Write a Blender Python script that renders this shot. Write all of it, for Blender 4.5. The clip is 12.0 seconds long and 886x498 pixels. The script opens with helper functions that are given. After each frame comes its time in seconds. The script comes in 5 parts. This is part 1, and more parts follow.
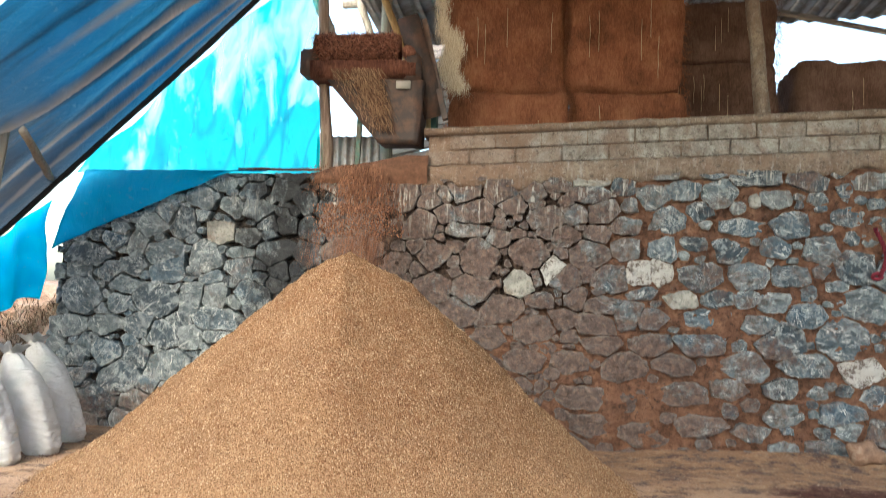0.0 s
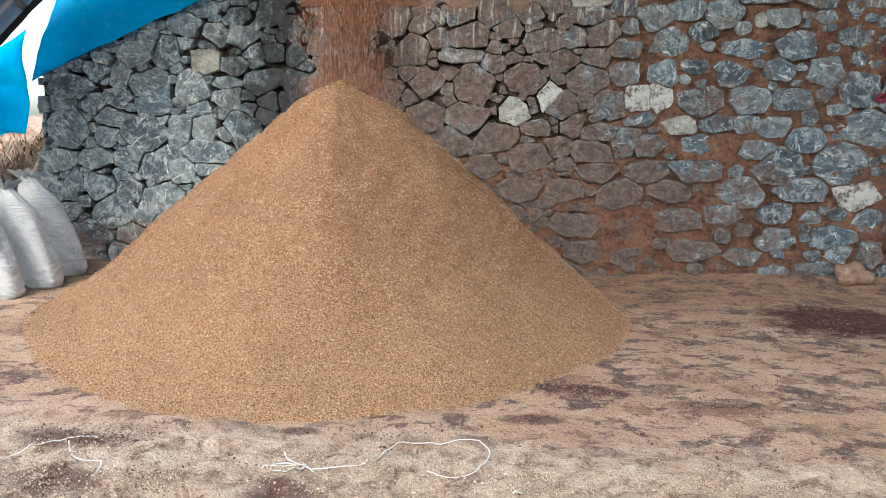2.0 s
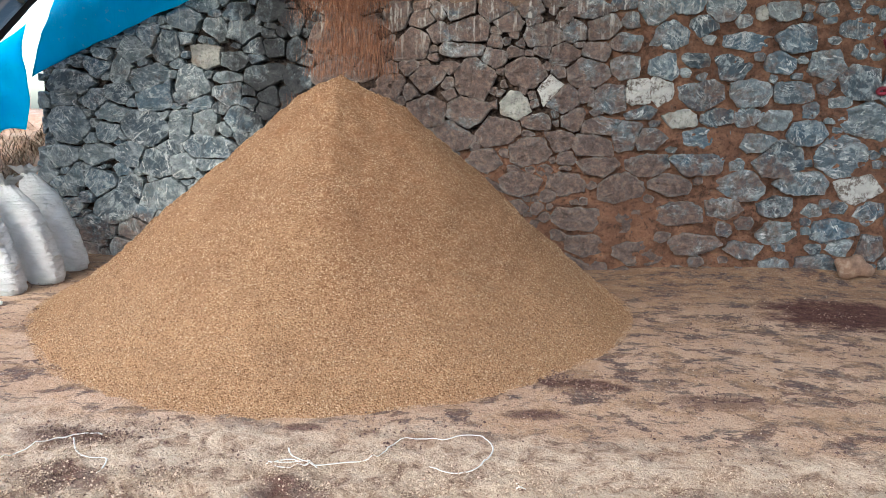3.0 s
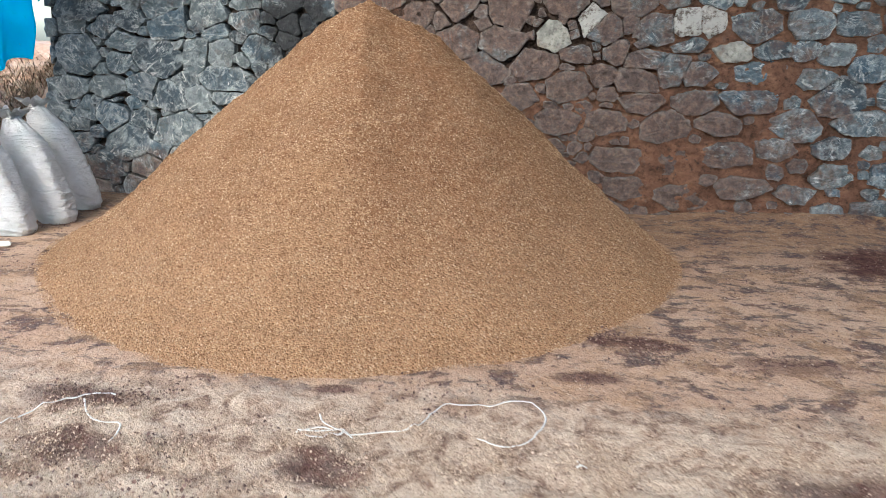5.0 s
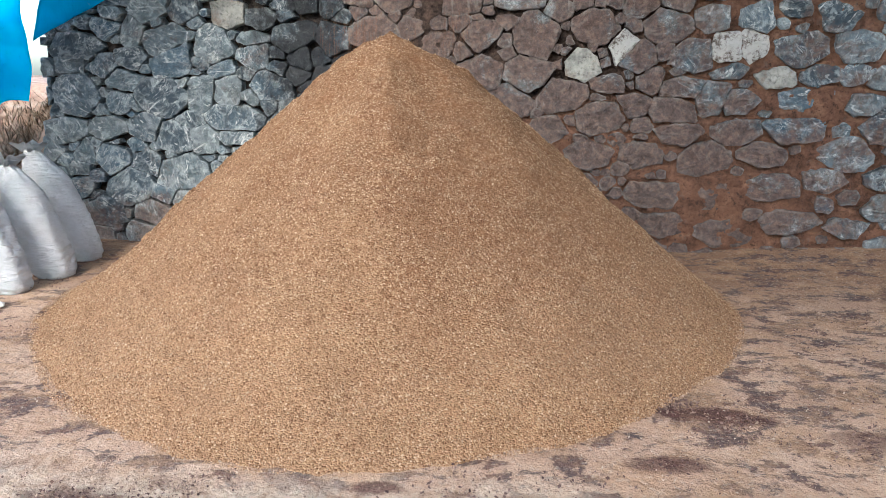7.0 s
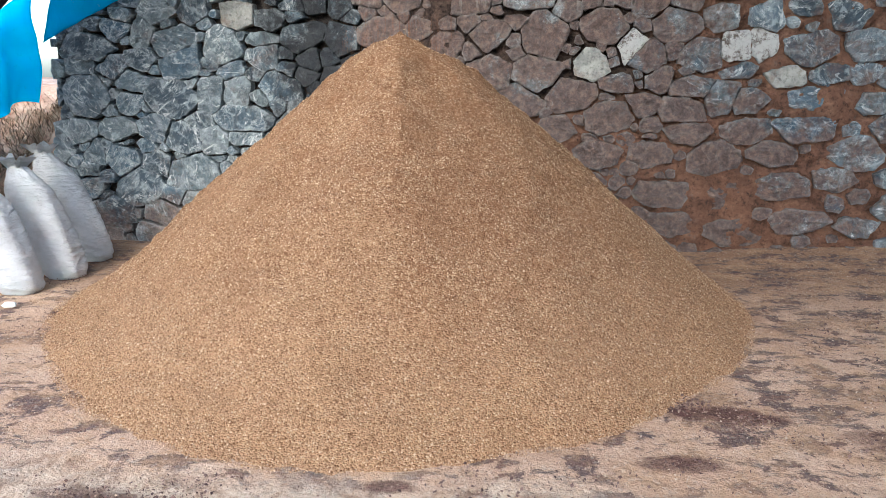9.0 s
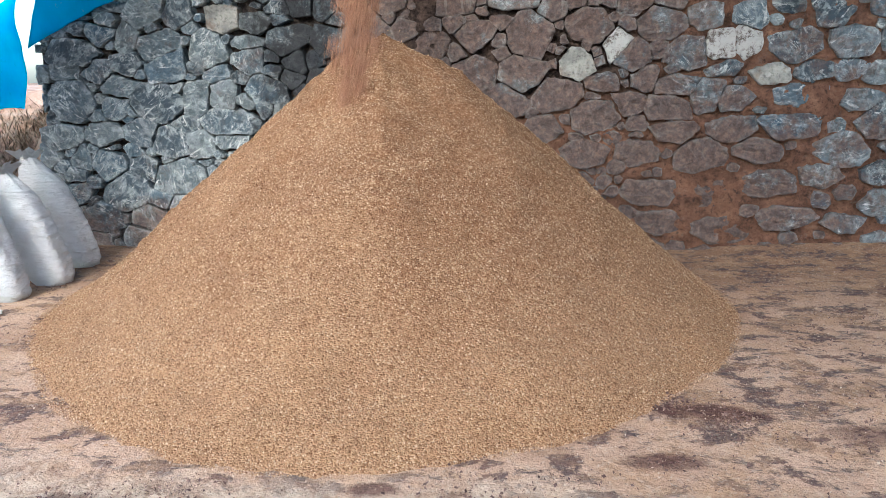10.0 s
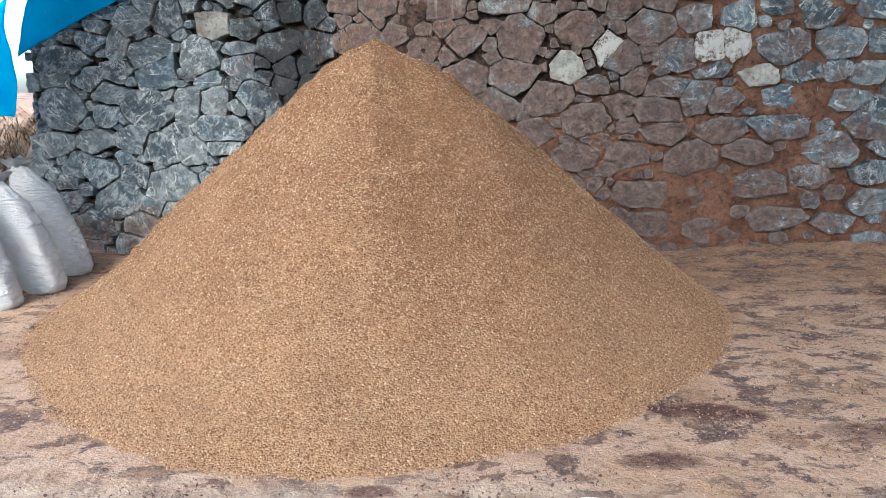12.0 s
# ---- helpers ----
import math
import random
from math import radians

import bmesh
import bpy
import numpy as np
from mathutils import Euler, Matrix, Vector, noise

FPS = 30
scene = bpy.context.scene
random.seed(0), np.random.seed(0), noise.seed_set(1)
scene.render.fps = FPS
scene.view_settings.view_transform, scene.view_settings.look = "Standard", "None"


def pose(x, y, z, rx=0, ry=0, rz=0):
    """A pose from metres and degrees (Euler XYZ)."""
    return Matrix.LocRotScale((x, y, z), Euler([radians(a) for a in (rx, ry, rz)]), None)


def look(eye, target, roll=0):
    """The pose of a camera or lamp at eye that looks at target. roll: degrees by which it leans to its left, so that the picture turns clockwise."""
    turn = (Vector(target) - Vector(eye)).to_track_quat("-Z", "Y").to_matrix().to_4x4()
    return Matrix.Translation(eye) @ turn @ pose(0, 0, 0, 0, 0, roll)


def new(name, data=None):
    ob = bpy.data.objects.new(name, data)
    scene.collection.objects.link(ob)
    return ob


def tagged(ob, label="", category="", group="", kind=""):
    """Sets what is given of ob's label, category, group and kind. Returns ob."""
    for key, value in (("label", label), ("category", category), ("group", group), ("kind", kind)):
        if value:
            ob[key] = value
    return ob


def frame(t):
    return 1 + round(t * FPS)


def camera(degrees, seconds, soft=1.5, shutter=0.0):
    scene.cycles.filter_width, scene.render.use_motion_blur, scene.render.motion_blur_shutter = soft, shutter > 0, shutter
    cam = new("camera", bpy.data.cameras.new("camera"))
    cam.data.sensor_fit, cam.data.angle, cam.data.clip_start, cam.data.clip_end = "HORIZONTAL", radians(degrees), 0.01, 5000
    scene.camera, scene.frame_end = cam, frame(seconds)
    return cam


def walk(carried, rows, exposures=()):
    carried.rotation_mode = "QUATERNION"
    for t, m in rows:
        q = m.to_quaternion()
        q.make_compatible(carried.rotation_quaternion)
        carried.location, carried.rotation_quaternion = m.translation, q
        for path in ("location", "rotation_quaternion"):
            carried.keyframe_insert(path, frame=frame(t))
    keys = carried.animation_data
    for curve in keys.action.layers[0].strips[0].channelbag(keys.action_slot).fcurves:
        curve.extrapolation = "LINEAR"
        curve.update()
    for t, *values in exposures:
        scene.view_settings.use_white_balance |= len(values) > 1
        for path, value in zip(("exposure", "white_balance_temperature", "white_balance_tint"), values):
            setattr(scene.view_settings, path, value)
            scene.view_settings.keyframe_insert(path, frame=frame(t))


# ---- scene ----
cam = camera(57.9, 12.0, soft=0.6, shutter=0.5)
PATH = [
    (0, (0.391, -0.352, 1.321), (0.148, 1.63, 1.422), 1.5),
    (0.5, (0.38, -0.336, 1.373), (0.146, 1.649, 1.32), 1.2),
    (1, (0.367, -0.314, 1.406), (0.143, 1.665, 1.226), 0.9),
    (1.5, (0.393, -0.29, 1.349), (0.165, 1.679, 1.078), 0.9),
    (1.7, (0.393, -0.278, 1.328), (0.176, 1.686, 1.018), 0.7),
    (2, (0.393, -0.288, 1.317), (0.171, 1.673, 0.996), 0.7),
    (2.5, (0.387, -0.293, 1.325), (0.168, 1.667, 0.993), 0.7),
    (4.3, (0.364, -0.209, 1.34), (0.127, 1.732, 0.917), -0.3),
    (4.5, (0.334, -0.157, 1.333), (0.095, 1.772, 0.86), 0.2),
    (5, (0.219, 0.055, 1.3), (-0.034, 1.977, 0.808), 0.9),
    (5.5, (0.058, 0.278, 1.341), (-0.196, 2.204, 0.867), 1.2),
    (6, (0.003, 0.369, 1.36), (-0.253, 2.298, 0.899), 1.2),
    (6.5, (-0.004, 0.465, 1.365), (-0.261, 2.398, 0.922), 0.2),
    (7, (-0.019, 0.488, 1.347), (-0.279, 2.423, 0.914), -0.4),
    (9, (-0.037, 0.481, 1.345), (-0.313, 2.414, 0.913), -0.6),
    (9.5, (-0.004, 0.496, 1.345), (-0.275, 2.43, 0.914), -0.8),
    (10, (0.01, 0.49, 1.345), (-0.253, 2.425, 0.915), -1.3),
    (10.5, (-0.004, 0.48, 1.344), (-0.252, 2.418, 0.917), -1.5),
    (11, (-0.007, 0.468, 1.35), (-0.251, 2.408, 0.929), -2.0),
    (11.5, (-0.003, 0.47, 1.345), (-0.243, 2.41, 0.927), -1.9),
    (12, (0.001, 0.473, 1.341), (-0.241, 2.413, 0.922), -1.8),
]
LIGHT = ((0.0, 2.28, 6700, 4), (1.0, 2.2, 6350, 4), (2.5, 2.11, 6130, 5), (4.5, 2.05, 6100, 6), (7.0, 2.13, 5880, 6), (12.0, 2.18, 5800, 6))
walk(cam, [(t, look(eye, target, roll)) for t, eye, target, roll in PATH], LIGHT)

# ---- world, sun, exposure ----
SUN_EL, SUN_ROT = 33.0, 196.0
world = bpy.data.worlds.new("sky")
scene.world = world
world.use_nodes = True
wn = world.node_tree
sky = wn.nodes.new("ShaderNodeTexSky")
sky.sky_type = "NISHITA"
sky.sun_disc = False
sky.sun_elevation, sky.sun_rotation = radians(SUN_EL), radians(SUN_ROT)
sky.air_density, sky.dust_density, sky.ozone_density = 1.0, 2.5, 1.5
wn.links.new(sky.outputs[0], wn.nodes["Background"].inputs[0])
wn.nodes["Background"].inputs[1].default_value = 0.15
sun_data = bpy.data.lights.new("sun", "SUN")
sun_data.energy, sun_data.angle, sun_data.color = 0.3, radians(28), (1.0, 0.975, 0.95)
sun = new("sun", sun_data)
az, el = radians(SUN_ROT), radians(SUN_EL)
sun.matrix_world = look((0, 0, 12), Vector((0, 0, 12)) - Vector((math.sin(az) * math.cos(el), math.cos(az) * math.cos(el), math.sin(el))))


# ---- material helpers ----
class Nodes:
    """A short hand for node materials."""

    def __init__(self, name, rough=0.8, metal=0.0, spec=0.3):
        self.mat = bpy.data.materials.new(name)
        self.mat.use_nodes = True
        self.tree = self.mat.node_tree
        self.b = self.tree.nodes["Principled BSDF"]
        self.b.inputs["Roughness"].default_value = rough
        self.b.inputs["Metallic"].default_value = metal
        self.b.inputs["Specular IOR Level"].default_value = spec

    def add(self, kind, **values):
        n = self.tree.nodes.new("ShaderNode" + kind)
        for k, v in values.items():
            n.inputs[k].default_value = v
        return n

    def link(self, a, b):
        self.tree.links.new(a, b)

    def world(self):
        return self.add("NewGeometry").outputs["Position"]

    def local(self):
        return self.add("TexCoord").outputs["Object"]

    def rand(self):
        return self.add("ObjectInfo").outputs["Random"]

    def island(self):
        return self.add("NewGeometry").outputs["Random Per Island"]

    def stretch(self, vec, s):
        n = self.add("Mapping")
        n.inputs["Scale"].default_value = s
        self.link(vec, n.inputs["Vector"])
        return n.outputs[0]

    def turn(self, vec, r):
        n = self.add("Mapping")
        n.inputs["Rotation"].default_value = r
        self.link(vec, n.inputs["Vector"])
        return n.outputs[0]

    def noise(self, vec, scale, detail=4.0, rough=0.55, dist=0.0):
        n = self.add("TexNoise", Scale=scale, Detail=detail, Roughness=rough, Distortion=dist)
        self.link(vec, n.inputs["Vector"])
        return n.outputs["Fac"]

    def cells(self, vec, scale, out="Distance"):
        n = self.add("TexVoronoi", Scale=scale)
        self.link(vec, n.inputs["Vector"])
        return n.outputs[out]

    def ramp(self, fac, stops):
        n = self.add("ValToRGB")
        e = n.color_ramp.elements
        while len(e) < len(stops):
            e.new(0.5)
        for el_, (p, c) in zip(e, stops):
            el_.position = p
            el_.color = (*c, 1) if isinstance(c, tuple) else (c, c, c, 1)
        self.link(fac, n.inputs["Fac"])
        return n.outputs["Color"]

    def mix(self, fac, a, b, how="MIX"):
        n = self.tree.nodes.new("ShaderNodeMix")
        n.data_type, n.blend_type = "RGBA", how
        for slot, v in ((n.inputs[0], fac), (n.inputs[6], a), (n.inputs[7], b)):
            if isinstance(v, (int, float)):
                slot.default_value = v if slot == n.inputs[0] else (v, v, v, 1)
            elif isinstance(v, tuple):
                slot.default_value = (*v, 1)
            else:
                self.link(v, slot)
        return n.outputs[2]

    def math(self, op, a, b=0.5):
        n = self.tree.nodes.new("ShaderNodeMath")
        n.operation = op
        for slot, v in ((n.inputs[0], a), (n.inputs[1], b)):
            if isinstance(v, (int, float)):
                slot.default_value = v
            else:
                self.link(v, slot)
        return n.outputs[0]

    def axis(self, vec, i):
        n = self.add("SeparateXYZ")
        self.link(vec, n.inputs[0])
        return n.outputs[i]

    def span(self, v, lo, hi):
        n = self.add("MapRange")
        n.inputs["From Min"].default_value, n.inputs["From Max"].default_value = lo, hi
        self.link(v, n.inputs["Value"])
        return n.outputs[0]

    def colour(self, c):
        if isinstance(c, tuple):
            self.b.inputs["Base Color"].default_value = (*c, 1)
        else:
            self.link(c, self.b.inputs["Base Color"])
        return self

    def bump(self, h, dist=0.01, strength=1.0):
        n = self.add("Bump", Strength=strength, Distance=dist)
        self.link(h, n.inputs["Height"])
        self.link(n.outputs[0], self.b.inputs["Normal"])
        return self


def stone_material(name, dusty):
    """Blue-grey rough stone; on the east stretch red clay is smeared over it in patches."""
    m = Nodes(name, rough=0.85, spec=0.25)
    p, r = m.world(), m.rand()
    tone = m.ramp(r, [(0.0, (0.040, 0.056, 0.069)), (0.25, (0.085, 0.122, 0.148)), (0.5, (0.165, 0.20, 0.205)), (0.75, (0.066, 0.118, 0.160)), (1.0, (0.25, 0.282, 0.28))])
    shift = m.add("VectorMath")
    shift.operation = "ADD"
    m.link(p, shift.inputs[0])
    off = m.math("MULTIPLY", r, 37.0)
    m.link(off, shift.inputs[1])
    spin = m.tree.nodes.new("ShaderNodeVectorRotate")
    spin.rotation_type = "Y_AXIS"
    m.link(shift.outputs[0], spin.inputs["Vector"])
    m.link(m.math("MULTIPLY", m.math("FRACT", m.math("MULTIPLY", r, 17.3), 0.0), 3.14), spin.inputs["Angle"])
    q = spin.outputs[0]
    veins = m.noise(m.turn(m.stretch(q, (3, 3, 5)), (0.3, 0.9, 0.2)), 1.9, 8, 0.72, 1.6)
    c = m.mix(m.ramp(veins, [(0.48, 0.0), (0.68, 0.6)]), tone, (0.50, 0.54, 0.53))
    c = m.mix(m.ramp(m.noise(q, 12, 6, 0.7), [(0.34, 0.6), (0.52, 0.0)]), c, (0.065, 0.078, 0.085))
    c = m.mix(m.ramp(m.noise(m.turn(m.stretch(q, (6, 6, 15)), (0, 0.8, 0)), 1.5, 6, 0.66, 0.8), [(0.57, 0.0), (0.66, 0.85)]), c, (0.70, 0.72, 0.69))
    c = m.mix(m.ramp(m.noise(q, 34, 9, 0.82, 0.6), [(0.35, 0.75), (0.47, 0.0)]), c, (0.045, 0.055, 0.062))
    c = m.mix(m.ramp(m.noise(q, 13, 7, 0.70, 0.4), [(0.53, 0.0), (0.62, 0.55)]), c, (0.42, 0.48, 0.48))
    line = m.math("ABSOLUTE", m.math("SUBTRACT", m.noise(q, 5.5, 7, 0.7, 1.4), 0.5))
    c = m.mix(m.math("MULTIPLY", m.ramp(line, [(0.004, 0.8), (0.016, 0.0)]), m.ramp(m.noise(q, 4, 4), [(0.48, 0.0), (0.6, 1.0)])), c, (0.62, 0.66, 0.64))
    spots = m.math("ADD", m.noise(p, 3.4, 6, 0.68, 0.4), m.math("MULTIPLY", m.math("SUBTRACT", m.noise(p, 24, 9, 0.82), 0.5), 0.45))
    if dusty:
        x, z = m.axis(p, 0), m.axis(p, 2)
        near = m.math("MULTIPLY", m.span(x, 1.5, 0.7), 0.17)
        spout = m.math("SUBTRACT", 1.0, m.math("ABSOLUTE", m.math("DIVIDE", m.math("ADD", x, 0.92), 0.55)))
        near = m.math("ADD", near, m.math("MULTIPLY", m.math("MAXIMUM", spout, 0.0), 0.28))
        low = m.math("MULTIPLY", m.math("MULTIPLY", m.span(z, 1.35, 0.75), m.span(x, 2.5, 1.3)), 0.22)
        low = m.math("ADD", low, m.math("MULTIPLY", m.span(z, 1.1, 0.2), 0.09))
        amount = m.math("ADD", m.math("ADD", spots, near), low)
        clay = m.ramp(amount, [(0.50, 0.0), (0.68, 0.90)])
    else:
        low = m.math("MULTIPLY", m.span(m.axis(p, 2), 0.6, 0.1), 0.26)
        clay = m.ramp(m.math("ADD", spots, low), [(0.60, 0.0), (0.76, 0.75)])
    c = m.mix(clay, c, m.ramp(m.noise(p, 20, 8, 0.78), [(0.34, (0.062, 0.042, 0.036)), (0.5, (0.140, 0.093, 0.074)), (0.66, (0.25, 0.160, 0.118))]))
    drip = m.math("MULTIPLY", m.ramp(m.noise(m.stretch(p, (26, 26, 2.2)), 1.0, 4, 0.6), [(0.56, 0.0), (0.66, 0.8)]), m.span(m.axis(p, 2), 1.7, 2.25))
    c = m.mix(drip, c, (0.56, 0.55, 0.50))
    rim = m.add("NewGeometry").outputs["Pointiness"]
    worn = m.math("MULTIPLY", m.ramp(rim, [(0.51, 0.0), (0.60, 0.75)]), m.ramp(m.noise(p, 14, 5, 0.7), [(0.42, 0.0), (0.58, 1.0)]))
    c = m.mix(worn, c, (0.50, 0.54, 0.54) if not dusty else (0.32, 0.30, 0.28))
    if not dusty:
        soot = m.math("SUBTRACT", 1.0, m.math("ABSOLUTE", m.math("DIVIDE", m.math("SUBTRACT", m.axis(p, 0), -1.85), 0.7)))
        soot = m.ramp(m.math("ADD", m.math("MULTIPLY", soot, 0.45), m.math("MULTIPLY", m.noise(m.stretch(p, (1, 1, 0.8)), 4, 7, 0.72), 1.3)), [(0.74, 0.0), (1.10, 0.92)])
        c = m.mix(soot, c, (0.028, 0.028, 0.03))
    m.colour(c)
    h = m.math("ADD", m.math("MULTIPLY", m.noise(m.stretch(q, (1, 1, 1.8)), 13, 8, 0.72), 1.2), m.math("MULTIPLY", m.cells(q, 9), 0.5))
    m.bump(h, 0.034, 1.0)
    return m.mat


def pale_stone_material():
    m = Nodes("pale_quartz_stone", rough=0.8)
    q = m.local()
    c = m.mix(m.ramp(m.noise(q, 11, 9, 0.8), [(0.42, 0.0), (0.50, 0.95)]), (0.17, 0.135, 0.11), (0.66, 0.65, 0.60))
    c = m.mix(m.ramp(m.noise(q, 34, 4, 0.7), [(0.30, 0.5), (0.42, 0.0)]), c, (0.24, 0.18, 0.13))
    m.colour(c).bump(m.noise(q, 16, 8, 0.75), 0.06)
    return m.mat


def light_stone_material():
    """Pale grey stone with faint brown dust."""
    m = Nodes("light_grey_stone", rough=0.85)
    q, p = m.local(), m.world()
    c = m.mix(m.ramp(m.noise(q, 7, 7, 0.7), [(0.40, 0.0), (0.60, 1.0)]), (0.23, 0.235, 0.21), (0.44, 0.43, 0.38))
    c = m.mix(m.ramp(m.noise(p, 9, 7, 0.75), [(0.52, 0.0), (0.66, 0.7)]), c, (0.24, 0.17, 0.12))
    c = m.mix(m.ramp(m.noise(q, 30, 6, 0.75), [(0.34, 0.6), (0.46, 0.0)]), c, (0.10, 0.095, 0.085))
    m.colour(c).bump(m.noise(q, 14, 8, 0.72), 0.035)
    return m.mat


def clay_material():
    """Joints: near-black deep gaps on the west stretch, red clay mortar on the east one."""
    m = Nodes("clay_mortar", rough=0.95, spec=0.1)
    p = m.world()
    x, z, rag = m.axis(p, 0), m.axis(p, 2), m.math("MULTIPLY", m.math("SUBTRACT", m.noise(p, 2.2, 4), 0.5), 1.2)
    low = m.math("MULTIPLY", m.span(z, 1.35, 0.85), m.span(x, -0.9, -0.3))
    east = m.ramp(m.math("ADD", m.math("MAXIMUM", m.span(x, 0.3, 1.2), low), rag), [(0.25, 0.0), (0.65, 1.0)])
    red = m.ramp(m.noise(p, 6, 9, 0.76), [(0.34, (0.105, 0.055, 0.037)), (0.46, (0.215, 0.114, 0.074)), (0.57, (0.30, 0.157, 0.098)), (0.70, (0.43, 0.245, 0.152))])
    red = m.mix(m.ramp(m.noise(p, 30, 8, 0.8), [(0.36, 0.8), (0.48, 0.0)]), red, (0.06, 0.040, 0.034))
    red = m.mix(m.ramp(m.noise(p, 11, 8, 0.75), [(0.57, 0.0), (0.68, 0.5)]), red, (0.27, 0.22, 0.18))
    dark = m.ramp(m.noise(p, 14, 8, 0.75), [(0.36, (0.022, 0.018, 0.017)), (0.52, (0.075, 0.060, 0.051)), (0.70, (0.19, 0.145, 0.115))])
    dark = m.mix(m.span(x, -1.6, -1.0), dark, m.ramp(m.noise(p, 13, 7, 0.75), [(0.40, (0.026, 0.020, 0.018)), (0.52, (0.085, 0.058, 0.046)), (0.66, (0.17, 0.115, 0.088))]))
    m.colour(m.mix(east, dark, red)).bump(m.noise(p, 20, 9, 0.78), 0.07)
    return m.mat


def concrete_material(name, base, stain):
    m = Nodes(name, rough=0.9, spec=0.2)
    p, r = m.world(), m.rand()
    c = m.mix(m.math("MULTIPLY", r, 0.5), base, tuple(v * 0.72 for v in base))
    c = m.mix(m.ramp(m.noise(p, 7, 6, 0.7), [(0.38, 0.85), (0.62, 0.0)]), c, stain)
    drips = m.noise(m.stretch(p, (22, 22, 3)), 1.0, 5, 0.65)
    c = m.mix(m.ramp(drips, [(0.56, 0.0), (0.72, 0.7)]), c, (0.50, 0.49, 0.46))
    c = m.mix(m.ramp(m.noise(p, 45, 4, 0.7), [(0.30, 0.7), (0.45, 0.0)]), c, (0.07, 0.055, 0.045))
    c = m.mix(m.ramp(m.noise(p, 3.2, 8, 0.75, 0.6), [(0.47, 0.0), (0.60, 0.7)]), c, (0.235, 0.16, 0.115))
    c = m.mix(m.ramp(m.noise(p, 16, 8, 0.8), [(0.36, 0.75), (0.46, 0.0)]), c, (0.12, 0.10, 0.085))
    near = m.ramp(m.math("ADD", m.span(m.axis(p, 0), 1.6, -0.6), m.math("MULTIPLY", m.noise(p, 5, 4), 0.7)), [(0.78, 0.0), (1.02, 0.6)])
    c = m.mix(near, c, (0.24, 0.145, 0.095))
    c = m.mix(m.ramp(m.noise(p, 26, 8, 0.8, 0.5), [(0.55, 0.0), (0.64, 0.5)]), c, (0.58, 0.54, 0.48))
    c = m.mix(m.ramp(m.noise(p, 20, 8, 0.8, 0.5), [(0.38, 0.75), (0.45, 0.0)]), c, (0.10, 0.08, 0.065))
    m.colour(c).bump(m.noise(p, 30, 8, 0.75), 0.03)
    return m.mat


def pith_material():
    """Loose coir pith: ochre brown with straw-coloured crumbs."""
    m = Nodes("coir_pith", rough=0.95, spec=0.1)
    p = m.world()
    broad = m.ramp(m.noise(p, 1.7, 5, 0.6), [(0.36, (0.288, 0.158, 0.082)), (0.64, (0.405, 0.237, 0.127))])
    s = m.stretch(p, (1, 1, 1.15))
    broad = m.mix(m.ramp(m.noise(m.stretch(p, (1, 1, 0.7)), 5.0, 7, 0.72), [(0.38, 0.6), (0.54, 0.0)]), broad, (0.28, 0.145, 0.08))
    # shade of the east flank, painted darker and redder into the colour
    side = m.math("ADD", m.math("MULTIPLY", m.axis(p, 0), 0.985), m.math("MULTIPLY", m.axis(p, 1), 0.172))
    side = m.math("ADD", side, m.math("MULTIPLY", m.math("SUBTRACT", m.noise(p, 2.6, 7, 0.72), 0.5), 0.9))
    east_shade = m.ramp(m.span(side, -0.28, 0.26), [(0.34, 0.0), (0.62, 0.75)])
    broad = m.mix(east_shade, broad, (0.30, 0.155, 0.080))
    # darker brown towards the tip, paler ochre towards the foot
    high_brown = m.math("ADD", m.span(m.axis(p, 2), 0.45, 1.45), m.math("SUBTRACT", m.noise(p, 2.2, 6, 0.7), 0.5))
    broad = m.mix(m.ramp(high_brown, [(0.15, 0.0), (0.8, 0.75)]), broad, (0.28, 0.143, 0.073))
    foot = m.math("ADD", m.span(m.axis(p, 2), 0.75, 0.05), m.math("SUBTRACT", m.noise(p, 3.0, 6, 0.7), 0.5))
    broad = m.mix(m.ramp(foot, [(0.30, 0.0), (0.95, 0.5)]), broad, (0.56, 0.35, 0.195))
    fine = m.cells(s, 130, "Color")
    g = m.axis(fine, 0)
    c = m.mix(m.ramp(g, [(0.05, 0.8), (0.36, 0.0)]), broad, (0.16, 0.08, 0.036))
    dry = m.ramp(m.noise(m.stretch(p, (1, 1, 1.5)), 3.2, 6, 0.68), [(0.42, 0.45), (0.60, 1.0)])
    c = m.mix(m.math("MULTIPLY", dry, m.ramp(g, [(0.66, 0.0), (0.92, 0.95)])), c, (0.56, 0.375, 0.22))
    c = m.mix(m.ramp(m.noise(p, 210, 2, 0.6), [(0.36, 0.45), (0.5, 0.0)]), c, (0.20, 0.095, 0.04))
    m.colour(c)
    h = m.math("ADD", m.math("MULTIPLY", m.cells(s, 130), -0.6), m.noise(s, 60, 5, 0.75))
    m.bump(h, 0.018, 1.0)
    return m.mat


def crumb_material(name, stops):
    m = Nodes(name, rough=0.9, spec=0.15)
    m.colour(m.ramp(m.island(), stops))
    return m.mat


